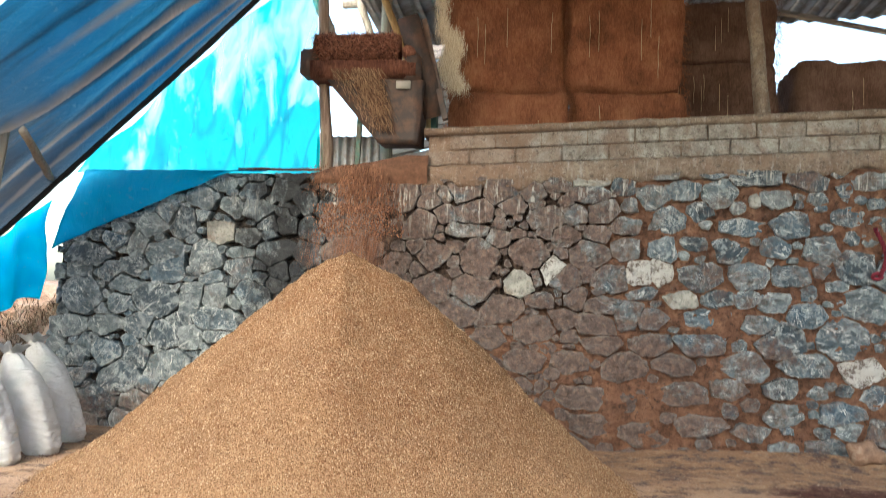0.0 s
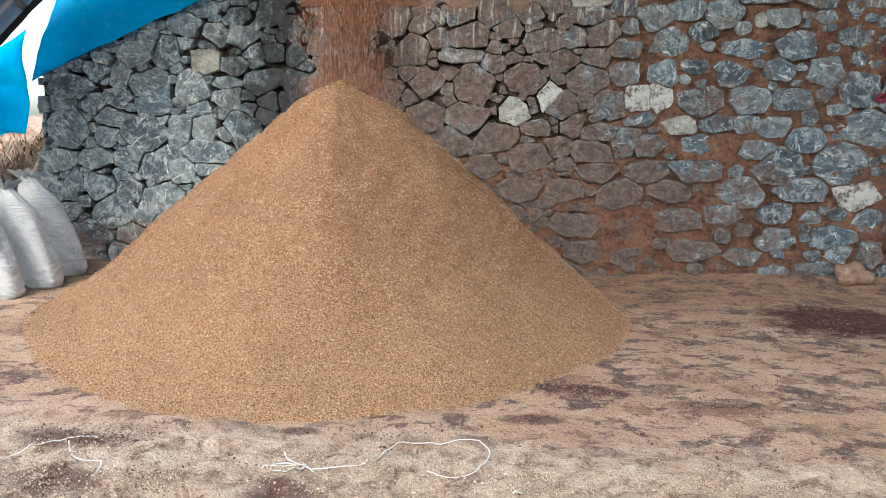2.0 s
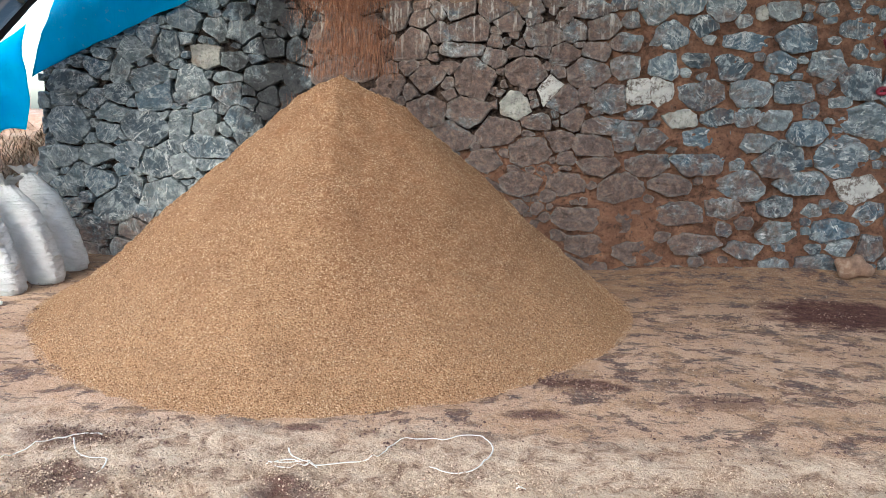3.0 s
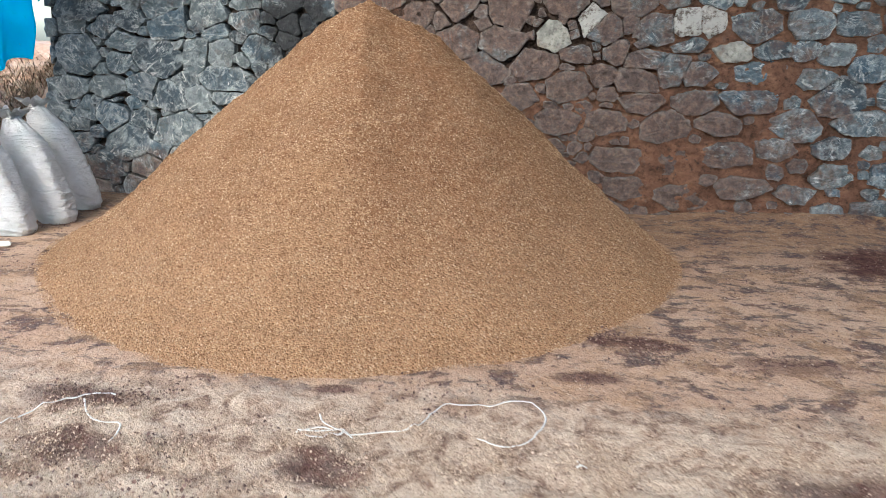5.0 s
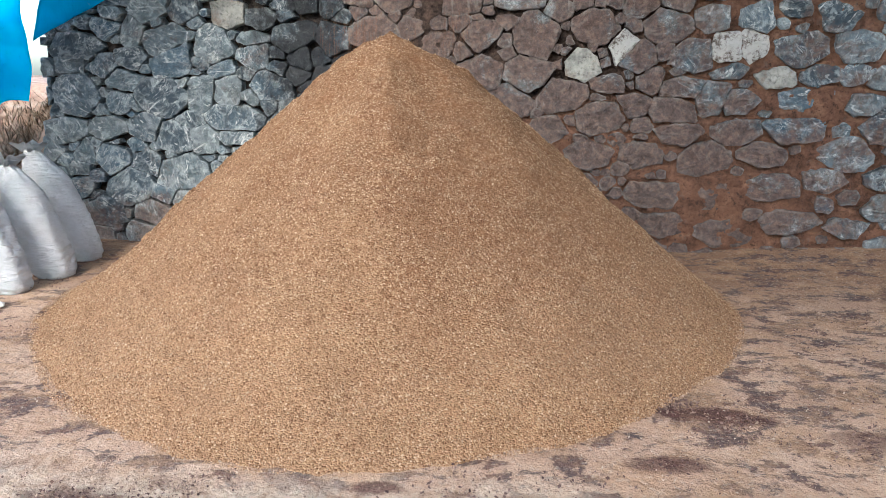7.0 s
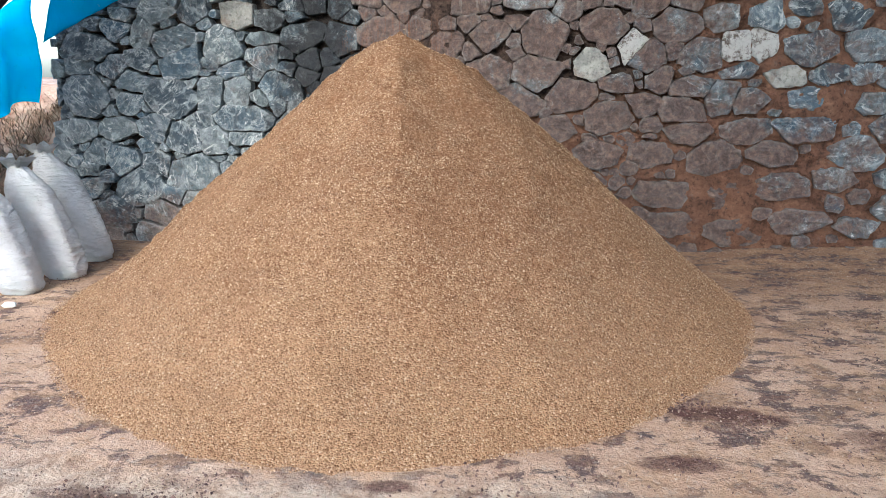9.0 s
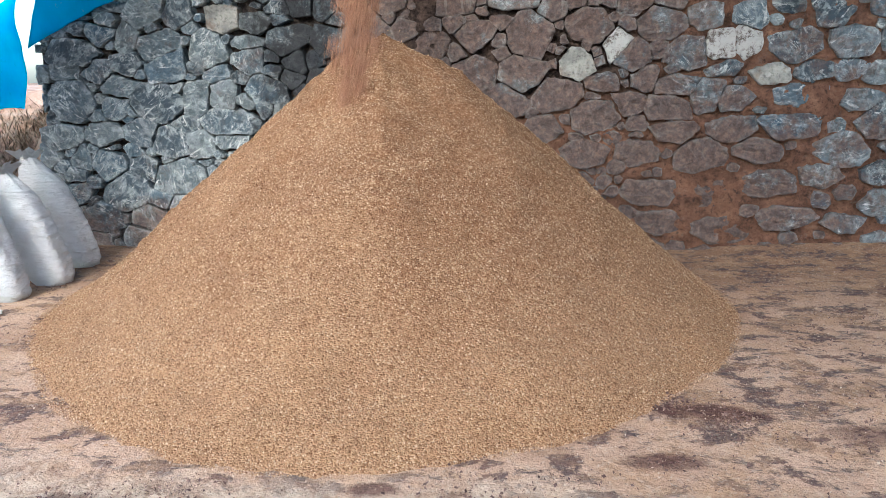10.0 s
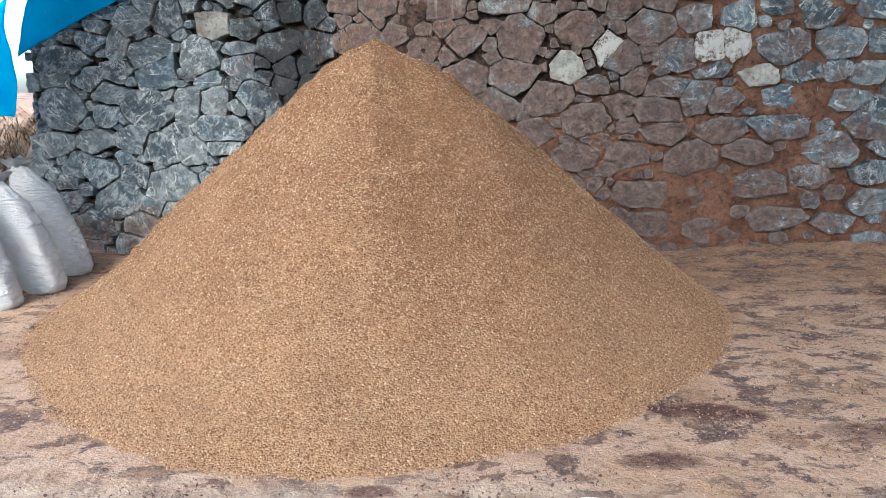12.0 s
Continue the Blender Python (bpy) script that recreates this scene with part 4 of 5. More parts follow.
def make_litter():
    """Crumbs and clods strewn over the floor."""
    rng = np.random.default_rng(9)
    n = 34000
    x, y = rng.uniform(-3.4, 3.4, n), 1.6 + 5.0 * rng.uniform(0, 1, n) ** 1.5
    keep = (np.hypot(x - APEX.x, y - APEX.y) > 2.0) & (((x - 2.75) / 0.85) ** 2 + ((y - 5.0) / 0.5) ** 2 > 1)
    pts = np.stack([x, y, np.full(n, 0.003)], 1)[keep]
    v, f = flakes(rng, pts, np.tile((0.0, 0.0, 1.0), (len(pts), 1)), 0.002, 0.0065, 0.3)
    tagged(from_arrays("floor_litter", v, f, LITTER, False), "pale and dark crumbs strewn over the dusty ground", "litter", kind="stuff")
    # pale shredded husk lying thick before the heap
    n = 46000
    kx = rng.uniform(-2.1, 1.5, 190), rng.uniform(1.5, 2.62, 190)
    pick = rng.integers(0, 190, n)
    hx, hy = kx[0][pick] + rng.normal(0, 0.06, n), kx[1][pick] + rng.normal(0, 0.045, n)
    pts = np.stack([hx, hy, np.array([ground_z(p, q) for p, q in zip(hx, hy)]) + np.abs(rng.normal(0.004, 0.009, n))], 1)
    v, f = flakes(rng, pts, rng.normal(size=(n, 3)) + (0, 0, 1.2), 0.002, 0.0062, 0.08)
    m = crumb_material("pale_husk", [(0.0, (0.22, 0.145, 0.10)), (0.4, (0.43, 0.32, 0.225)), (1.0, (0.66, 0.53, 0.39))])
    tagged(from_arrays("shredded_husk", v, f, m, False), "pale shredded husk strewn before the heap", "litter", kind="stuff")
    # damp husk trodden into the dust
    spots = [(-1.50, 2.60, 0.26, 700), (-1.35, 2.35, 0.30, 350), (-1.1, 2.2, 0.22, 220), (-0.5, 2.15, 0.30, 250), (0.65, 3.62, 0.20, 420), (0.98, 3.35, 0.30, 300), (1.5, 3.75, 0.4, 320), (2.2, 5.1, 0.5, 700), (-2.6, 4.5, 0.3, 140), (-2.9, 5.2, 0.4, 220), (0.2, 2.95, 0.25, 140), (1.9, 4.4, 0.6, 300), (1.2, 2.9, 0.4, 260), (-0.35, 2.92, 0.2, 120)]
    pts = []
    for sx, sy, spread, count in spots:
        k = rng.normal(size=(4, 2)) * (spread, spread * 0.5)
        pick = k[rng.integers(0, 4, count)] + rng.normal(size=(count, 2)) * (spread * 0.34, spread * 0.16)
        pts.append(np.stack([sx + pick[:, 0], sy + pick[:, 1], rng.uniform(0.0, 0.012, count)], 1))
    pts = np.concatenate(pts)
    v, f = flakes(rng, pts, np.tile((0.0, 0.0, 1.0), (len(pts), 1)), 0.003, 0.010, 0.3)
    m = crumb_material("damp_husk", [(0.0, (0.07, 0.040, 0.036)), (0.7, (0.19, 0.12, 0.095)), (1.0, (0.34, 0.24, 0.17))])
    tagged(from_arrays("damp_husk", v, f, m, False), "dark damp husk crumbs trodden into the dust", "litter", kind="stuff")


make_litter()


# ---- sacks ----
def make_sack(name, base, lean_x, lean_y, height, width, depth, seed, label):
    """A filled woven sack: slumped body, gathered neck and tied frill."""
    sack = thing(name, *base)
    tagged(sack, label, "sack", "filled sacks by the wall")
    n, m = 56, 110
    bm = bmesh.new()
    rings = []
    for j in range(m + 1):
        t = j / m
        z = height * t
        full = (0.84 + 0.20 * math.sin(math.pi * min(1, t * 1.1)) ** 0.8) * (1 if t < 0.72 else lerp(1, 0.36, ((t - 0.72) / 0.28) ** 1.6))
        if t < 0.06:
            full *= 0.86 + 0.14 * (t / 0.06)
        ox, oy = lean_x * t ** 1.05, lean_y * t
        row = []
        for i in range(n):
            a = 2 * math.pi * i / n
            ca, sa = math.cos(a), math.sin(a)
            sq = (abs(ca) ** 3 + abs(sa) ** 3) ** (-1 / 3)
            p = Vector((ca * 1.6, sa * 1.6, t * 3 + seed))
            k = 1 + 0.075 * noise.noise(p) + (0.03 + 0.05 * (1 - t)) * noise.noise(Vector((ca * 2, sa * 2, t * 24 + 3 * ca + seed))) + 0.03 * noise.noise(Vector((ca * 7, sa * 7, t * 5 + seed))) * t
            k -= 0.055 * (1 - 0.5 * t) * (1 - abs(noise.noise(Vector((ca * 1.7 + seed, sa * 1.7, t * 13 + 1.2 * ca))))) ** 5
            if t > 0.80:
                k += 0.10 * (t - 0.8) / 0.2 * math.sin(a * 9 + seed)
            row.append(bm.verts.new((ox + width / 2 * full * sq * k * ca, oy + depth / 2 * full * sq * k * sa, z)))
        rings.append(row)
    for a, b in zip(rings, rings[1:]):
        for i in range(n):
            bm.faces.new((a[i], a[(i + 1) % n], b[(i + 1) % n], b[i]))
    bm.faces.new(rings[0][::-1])
    bm.faces.new(rings[-1])
    part("body", bm, SACK, sack)
    # frill above the tie
    bm = bmesh.new()
    rows = []
    for j in range(6):
        t = j / 5
        row = []
        for i in range(36):
            a = 2 * math.pi * i / 36
            r = lerp(0.045, 0.085, t) * (1 + 0.38 * math.sin(a * 5 + seed) + 0.25 * noise.noise(Vector((i * 0.7, seed, t))))
            row.append(bm.verts.new((lean_x + width * 0.42 * r / 0.12 * math.cos(a) + 0.01 * t * math.sin(3 * a), lean_y + r * math.sin(a), height - 0.012 + t * 0.085 * (0.75 + 0.6 * noise.noise(Vector((i * 0.45, seed, 3)))))))
        rows.append(row)
    for a, b in zip(rows, rows[1:]):
        for i in range(36):
            bm.faces.new((a[i], a[(i + 1) % 36], b[(i + 1) % 36], b[i]))
    bmesh.ops.solidify(bm, geom=bm.faces[:], thickness=0.003)
    part("frill", bm, SACK, sack, "crumpled open mouth of the sack")
    ring = [(lean_x + width * 0.16 * math.cos(a), lean_y + depth * 0.17 * math.sin(a), height - 0.01) for a in np.linspace(0, 2 * math.pi, 17)]
    part("tie", rod(ring, 0.006, 6), TWINE, sack, "twine round the neck")
    return sack


make_sack("sack", (-3.46, 5.93, -0.005), -0.42, 0.12, 0.80, 0.32, 0.26, 1.3, "filled white woven sack leaning beside the stone wall")
make_sack("sack", (-3.36, 5.42, -0.005), -0.37, 0.12, 0.75, 0.32, 0.26, 6.1, "filled white woven sack with faint green tint, leaning")
make_sack("sack", (-3.42, 5.02, -0.005), -0.33, 0.10, 0.72, 0.32, 0.26, 11.7, "filled white woven sack with wrinkled foot, leaning")


# ---- white twine on the ground ----
def twine(points, label, r=0.0035):
    pts = []
    P = [Vector((*p, 0.006)) if len(p) == 2 else Vector(p) for p in points]
    for i in range(len(P) - 1):
        p0, p1, p2, p3 = P[max(i - 1, 0)], P[i], P[i + 1], P[min(i + 2, len(P) - 1)]
        for k in range(6):
            t = k / 6
            pts.append(0.5 * ((2 * p1) + (p2 - p0) * t + (2 * p0 - 5 * p1 + 4 * p2 - p3) * t * t + (3 * p1 - p0 - 3 * p2 + p3) * t ** 3))
    pts.append(P[-1])
    bm = rod(pts, r, 6)
    for v in bm.verts:
        v.co.z = (v.co.z - 0.006) * 0.55 + 0.006 + max(0.0, ground_z(v.co.x, v.co.y))
    tagged(link_mesh("twine", bm, TWINE), label, "twine", "twine ends on the ground")


twine([(-0.60, 2.48), (-0.52, 2.53), (-0.42, 2.49), (-0.30, 2.53), (-0.21, 2.56), (-0.17, 2.66), (-0.13, 2.76), (-0.04, 2.79), (0.04, 2.79), (0.12, 2.85), (0.20, 2.84), (0.25, 2.72), (0.20, 2.55), (0.12, 2.49), (0.02, 2.53)], "white plastic twine lying in a loop on the ground")
twine([(-0.56, 2.46), (-0.47, 2.46), (-0.44, 2.50), (-0.52, 2.56), (-0.55, 2.60)], "short tangle of white plastic twine on the ground")
twine([(-0.60, 2.50), (-0.53, 2.50), (-0.45, 2.52), (-0.40, 2.47)], "short tangle of white plastic twine on the ground")
twine([(-1.70, 2.30), (-1.62, 2.38), (-1.57, 2.50), (-1.50, 2.60), (-1.44, 2.66), (-1.36, 2.66)], "white plastic twine across damp husk on the ground")
twine([(-1.45, 2.60), (-1.38, 2.50), (-1.30, 2.44), (-1.22, 2.44), (-1.18, 2.30)], "white plastic twine across damp husk on the ground")
twine([(0.35, 2.36), (0.38, 2.38), (0.37, 2.40), (0.35, 2.39)], "small white curl of twine on the ground")


# ---- lump of pale stone and rope at the wall ----
def lump(name, at, r, material, label, category, squash=(1, 1, 1), seed=0.0, amount=0.35):
    bm = bmesh.new()
    bmesh.ops.create_icosphere(bm, subdivisions=3, radius=1)
    for v in bm.verts:
        k = 1 + amount * noise.noise(v.co * 1.1 + Vector((seed, 0, 0))) + 0.12 * noise.noise(v.co * 3 + Vector((seed, 2, 0)))
        v.co = Vector((v.co.x * squash[0], v.co.y * squash[1], v.co.z * squash[2])) * r * k
    ob = link_mesh(name, bm, material)
    ob.location = at
    return tagged(ob, label, category)


lump("fallen_stone", (2.97, 6.40, 0.12), 0.13, SOIL_TAN, "tan dust-covered stone lying by the wall", "stone", (1, 0.7, 0.75), 3.0, 0.5)


lump("plastic_scrap", (-3.27, 4.69, 0.008), 0.045, TWINE, "small crumpled white plastic scrap on the ground", "litter", (1, 0.6, 0.35), 8.0, 0.5)


def make_rope():
    rope = thing("red_rope", 3.13, 6.545, 1.52)
    tagged(rope, "faded red rope hanging knotted on the wall", "rope")
    for k, off in enumerate((0.0, 2.1, 4.2)):
        pts = [(0.012 * math.cos(i * 0.7 + off) + 0.05 * math.sin(i * 0.12), 0.012 * math.sin(i * 0.7 + off), 0.012 * i) for i in range(34)]
        part("strand", rod(pts, 0.008, 6), ROPE, rope)
    part("knot", rod([(0.035 * math.cos(a) - 0.02, 0.01 * math.sin(2 * a), 0.022 * math.sin(a)) for a in np.linspace(0, 6.5, 15)], 0.016, 7), ROPE, rope)


make_rope()


# ---- tarpaulins ----
def canopy_z(x, y):
    z = 1.63 + 0.905 * (x + 4.70)
    fold = 0.13 * math.sin(y * 4.6 + 0.8 * math.sin(x * 0.9)) * (0.5 + 0.5 * noise.noise(Vector((x * 0.4, y * 0.6, 2)))) + 0.05 * noise.noise(Vector((x * 0.6, y * 2.6, 7)))
    fold += 0.035 * math.sin(y * 15 + 1.2 * math.sin(x * 0.7)) * min(1, max(0, (y - 5.2) / 0.6))
    for y0, run, wide, deep in ((5.21, 0.42, 0.055, 0.11), (5.98, 0.12, 0.045, 0.07), (6.14, 0.06, 0.03, 0.05)):
        d = (y - y0 - run * (x + 3.65)) / wide
        fold -= deep * math.exp(-d * d) * min(1, max(0.1, (x + 4.0) / 0.6))
    return z + fold - 0.05


def make_canopy():
    can = thing("tarpaulin_canopy", -2.5, 3, 0)
    tagged(can, "dark blue plastic tarpaulin roof sagging over poles", "tarpaulin")
    o = Vector((2.5, -3, 0))

    def f(u, v):
        x = lerp(-5.6, -1.7, u)
        y = lerp(4.3, 6.36 + 0.03 * noise.noise(Vector((x * 3, 0, 0))), v)
        return Vector((x, y, canopy_z(x, y))) + o

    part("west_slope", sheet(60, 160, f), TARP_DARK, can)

    # black hem along the far edge
    hem = [Vector((x, 6.37, canopy_z(x, 6.36) - 0.015)) + o for x in np.linspace(-5.5, -1.75, 40)]
    m = Nodes("black_hem", rough=0.7).colour((0.012, 0.012, 0.014)).mat
    part("hem", rod(hem, 0.032, 7, 0.3), m, can, "black doubled hem of the tarpaulin")
    for a, b, r in (((-3.66, 5.22, 2.52), (-3.95, 5.20, -0.1), 0.04), ((-3.99, 6.33, 2.22), (-3.35, 5.0, 2.40), 0.032)):
        part("prop", rod(pole_points(Vector(a) + o, Vector(b) + o, 7, 0.02, a[0]), r, 8, 0.25), WOOD_GREY, can, "crooked grey wooden prop")
    part("ridge_pole", rod(pole_points(Vector((-1.72, 4.2, 4.22)) + o, Vector((-1.72, 6.9, 4.22)) + o, 9, 0.02, 5), 0.05, 9, 0.15), WOOD_GREY, can)


def make_dimming_wall():
    """A plain unseen wall, added behind the walker to block low light from the yard."""
    bm = box(30, 0.22, 3.7, 0.02, (0, -6.5, -0.05))
    tagged(link_mesh("wall_yard", bm, PLASTER, False), "plain brown-stained wall, unseen, added to dim the light from the yard", "wall", kind="structure")


make_dimming_wall()


def make_light_blocker():
    """An unseen sheet roof, added high over the east half to hold off skylight."""
    bm = bmesh.new()
    rows = []
    for i in range(161):
        x = lerp(-1.6, 8.0, i / 160)
        rows.append([bm.verts.new((x, y, 4.75 + 0.05 * x + 0.02 * math.sin(i * 1.6) - 0.04 * (y - 2.0))) for y in (-2.6, 3.0, 9.5)])
    for a, b in zip(rows, rows[1:]):
        for k in range(2):
            bm.faces.new((a[k], b[k], b[k + 1], a[k + 1]))
    bmesh.ops.solidify(bm, geom=bm.faces[:], thickness=0.004)
    tagged(link_mesh("light_blocker", bm, ZINC), "unseen corrugated zinc sheet added overhead to dim the shed", "roof", kind="structure")


make_light_blocker()
make_canopy()


def make_side_tarps():
    """The sheet that hangs behind the canopy: sheer above, doubled where it drapes over the wall."""
    tp = thing("hanging_tarpaulin", -2.8, 6.55, 2.35)
    tagged(tp, "bright cyan tarpaulin hung over the stone wall", "tarpaulin")
    o = Vector((2.8, -6.55, -2.35))

    def upper(u, v):
        lo = Vector((lerp(-3.95, -1.60, u), 6.66, 2.33))
        x1 = lerp(-3.85, -1.74, u)
        hi = Vector((x1, 6.80, 2.53 + 0.905 * (x1 + 3.85)))
        p = lo.lerp(hi, v)
        fold = 0.05 * math.sin(p.x * 8 + 1.5 * p.z) * v + 0.09 * noise.noise(Vector((p.x * 2.2, p.z * 0.9, 1))) + 0.035 * noise.noise(Vector((p.x * 6, p.z * 3, 5)))
        if u > 0.85:
            p.x += 0.07 * noise.noise(Vector((0, p.z * 3, 3))) * (u - 0.85) / 0.15
        return p + Vector((0, fold, 0)) + o

    part("sheer_panel", sheet(70, 50, upper, 0.002), TARP_SHEER, tp, "sheer cyan sheet lit from behind")

    def flap(u, v):
        x = lerp(-4.06, -2.05, u)
        hi = Vector((x + 0.22 * (1 - u), 6.60 + 0.03 * (1 - u), 2.355))
        low = 1.60 + 0.75 * min(1, max(0, u / 0.87)) ** 0.92 + 0.02 * noise.noise(Vector((x * 5, 2, 0)))
        lo = Vector((x, 6.50, min(low, 2.33)))
        p = hi.lerp(lo, v)
        return p + Vector((0, 0.035 * noise.noise(Vector((p.x * 3, p.z * 3, 2))) - 0.05 * math.sin(math.pi * v) + 0.012 * noise.noise(Vector((p.x * 9, p.z * 9, 2))), 0)) + o

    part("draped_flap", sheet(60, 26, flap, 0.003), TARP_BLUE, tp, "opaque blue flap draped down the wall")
    # dark strip added for the shaded ledge at the wall's crest
    part("edge_shade", rod([Vector((x, 6.60, 2.365 + 0.01 * noise.noise(Vector((x * 4, 0, 0))))) + o for x in np.linspace(-2.35, -1.58, 14)], 0.014, 6), STEEL, tp, "dark strip standing for the shade along the edge")

    side = thing("side_tarpaulin", -4.5, 6.5, 1.1)
    tagged(side, "blue tarpaulin end hanging loose by the bank", "tarpaulin")
    o2 = Vector((4.5, -6.5, -1.1))

    def left(u, v):
        top = Vector((lerp(-5.5, -4.09, u), 6.52, lerp(1.05, 2.06, u)))
        low = Vector((lerp(-5.3, -4.04, u), 6.45, 1.01 + 0.10 * u * u + 0.06 * math.sin(u * 9)))
        if u > 0.75:
            low.x -= 0.12 * (u - 0.75) / 0.25
        p = top.lerp(low, v)
        p.z = min(p.z, top.z)
        return p + Vector((0.02 * math.sin(p.z * 6), 0.06 * math.sin(p.x * 17 + p.z * 2) * (0.4 + v) + 0.04 * noise.noise(p * 5), 0)) + o2

    part("panel", sheet(60, 30, left, 0.003), TARP_SIDE, side)


make_side_tarps()


# ---- dry grass on the bank ----
def make_grass():
    rng = random.Random(21)
    verts, faces = [], []
    for _ in range(9000):
        x, y = rng.uniform(-6.2, -4.0), 6.85 + 1.0 * rng.random() ** 1.6
        z = min(0.55 + 0.62 * max(0, y - 6.95), 1.25) - 0.04
        if y < 6.95:
            z = rng.uniform(0.1, 0.5)
        h, a, w = rng.uniform(0.05, 0.22), rng.uniform(0, 6.28), rng.uniform(0.0018, 0.0045)
        dx, dy = math.cos(a), math.sin(a)
        b = h * rng.uniform(0.6, 2.6)
        k = len(verts)
        verts += [(x - dy * w, y + dx * w, z), (x + dy * w, y - dx * w, z), (x + dx * b * 0.4 + dy * w, y + dy * b * 0.4 - dx * w, z + h * 0.6), (x + dx * b * 0.4 - dy * w, y + dy * b * 0.4 + dx * w, z + h * 0.6), (x + dx * b, y + dy * b, z + h * rng.uniform(0.4, 0.95))]
        faces += [(k, k + 1, k + 2, k + 3), (k + 3, k + 2, k + 4)]
    tagged(from_arrays("dry_grass", verts, faces, STRAW, False), "withered straw-coloured grass on the reddish bank", "grass", kind="stuff")


make_grass()


# ---- sieve and hopper on the terrace ----
def make_hopper():
    hop = thing("sieve_hopper", -1.2, 6.9, 2.3)
    tagged(hop, "rusty steel coir sieve with funnel-shaped hopper", "machine")
    o = Vector((1.2, -6.9, -2.3))
    # drum clad in matted fibre
    bm = bmesh.new()
    rows = []
    for i in range(34):
        x = lerp(-1.66, -0.90, i / 33)
        row = []
        for k in range(40):
            a = 2 * math.pi * k / 40
            p = Vector((x * 7, math.cos(a) * 2, math.sin(a) * 2))
            r = 0.135 * (1 + 0.09 * noise.noise(p) + 0.10 * noise.noise(p * 3.1))
            row.append(bm.verts.new(Vector((x, 6.62 + r * math.cos(a), 3.46 + r * math.sin(a))) + o))
        rows.append(row)
    for a, b in zip(rows, rows[1:]):
        for k in range(40):
            bm.faces.new((a[k], a[(k + 1) % 40], b[(k + 1) % 40], b[k]))
    bm.faces.new(rows[0][::-1])
    bm.faces.new(rows[-1])
    drum = part("drum", bm, FIBRE_RED, hop, "sieve drum matted with red-brown fibre")
    rng = random.Random(2)
    verts, faces = [], []
    for _ in range(4000):
        x, a = rng.uniform(-1.66, -0.90), rng.uniform(2.2, 5.2)
        c = Vector((x, 6.62 + 0.135 * math.cos(a), 3.46 + 0.135 * math.sin(a))) + o
        d = Vector((rng.gauss(0, 1), rng.gauss(0, 1) - 0.6, rng.gauss(0, 1))).normalized() * rng.uniform(0.025, 0.085)
        w = d.orthogonal().normalized() * 0.003
        k = len(verts)
        verts += [c - w, c + w, c + d * 0.6 + Vector((0, 0, 0.006)), c + d]
        faces += [(k, k + 1, k + 2), (k, k + 2, k + 3)]
    hair = from_arrays("fibre_mat", verts, faces, crumb_material("matted_fibre", [(0.0, (0.03, 0.012, 0.01)), (0.5, (0.20, 0.075, 0.05)), (1.0, (0.42, 0.20, 0.13))]), False)
    hair.parent = drum
    tagged(hair, "tangle of loose red fibre", kind="stuff")
    # casing below the drum
    part("casing", box(0.96, 0.30, 0.15, 0.008, Vector((-1.20, 6.62, 3.17)) + o, 0.02), FIBRE_RED, hop, "rusty steel casing under the drum")
    part("bearing", box(0.16, 0.22, 0.24, 0.02, Vector((-1.70, 6.60, 3.20)) + o), STEEL, hop, "dark bearing box at the drum's end")
    part("bearing", box(0.14, 0.22, 0.26, 0.02, Vector((-0.76, 6.58, 3.12)) + o), STEEL, hop, "bearing box with pale paint left")
    # funnel: wide at the top, a slot at the bottom
    bm = bmesh.new()
    top = [(-1.52, 6.48), (-0.66, 6.48), (-0.66, 6.95), (-1.52, 6.95)]
    low = [(-1.06, 6.52), (-0.70, 6.52), (-0.70, 6.85), (-1.06, 6.85)]
    prev = None
    for s in np.linspace(0, 1, 14):
        row = []
        for (a, b), (c, d) in zip(top, low):
            row.append(Vector((lerp(a, c, s), lerp(b, d, s), lerp(3.15, 2.60, s))) + o)
        ring = []
        for k in range(4):
            for q in range(8):
                p = row[k].lerp(row[(k + 1) % 4], q / 8)
                ring.append(bm.verts.new(p + 0.012 * noise.noise_vector(p * 5)))
        if prev:
            for k in range(32):
                bm.faces.new((prev[k], prev[(k + 1) % 32], ring[(k + 1) % 32], ring[k]))
        prev = ring
    bm.faces.new(prev)
    bmesh.ops.recalc_face_normals(bm, faces=bm.faces[:])
    part("funnel", bm, STEEL, hop, "dark steel funnel caked with brown dust")
    # fibres draped over the funnel
    verts, faces = [], []
    for _ in range(3000):
        lock = rng.random() < 0.7
        x0 = rng.gauss(-1.21, 0.055) if lock else rng.uniform(-1.52, -1.02)
        s = rng.random() ** 1.2 * (0.62 if lock else 0.9)
        x1 = lerp(-1.03, -0.88, (x0 + 1.52) / 0.5)
        top_ = Vector((x0, 6.44 + 0.02 * rng.random(), 3.25))
        bot_ = Vector((x1, 6.50, 2.62))
        c = top_.lerp(bot_, s * 0.93)
        c.y -= 0.03 * math.sin(s * 3.14) * rng.random()
        d = ((bot_ - top_).normalized() + Vector((rng.gauss(0, 0.38), rng.gauss(0, 0.12), 0))) * rng.uniform(0.03, 0.12)
        if c.z + d.z < 2.6:
            continue
        k = len(verts)
        w = Vector((0.0012, 0, 0))
        c, d = c + o, d
        verts += [c - w, c + w, c + d * 0.6 + Vector((0.004, -0.006, 0)), c + d]
        faces += [(k, k + 1, k + 2), (k, k + 2, k + 3)]
    hang = from_arrays("hanging_fibre", verts, faces, crumb_material("hanging_fibre", [(0.0, (0.07, 0.033, 0.022)), (0.45, (0.19, 0.105, 0.064)), (1.0, (0.50, 0.33, 0.20))]), False)
    hang.parent = hop
    tagged(hang, "blond fibres hanging down the funnel", kind="stuff")
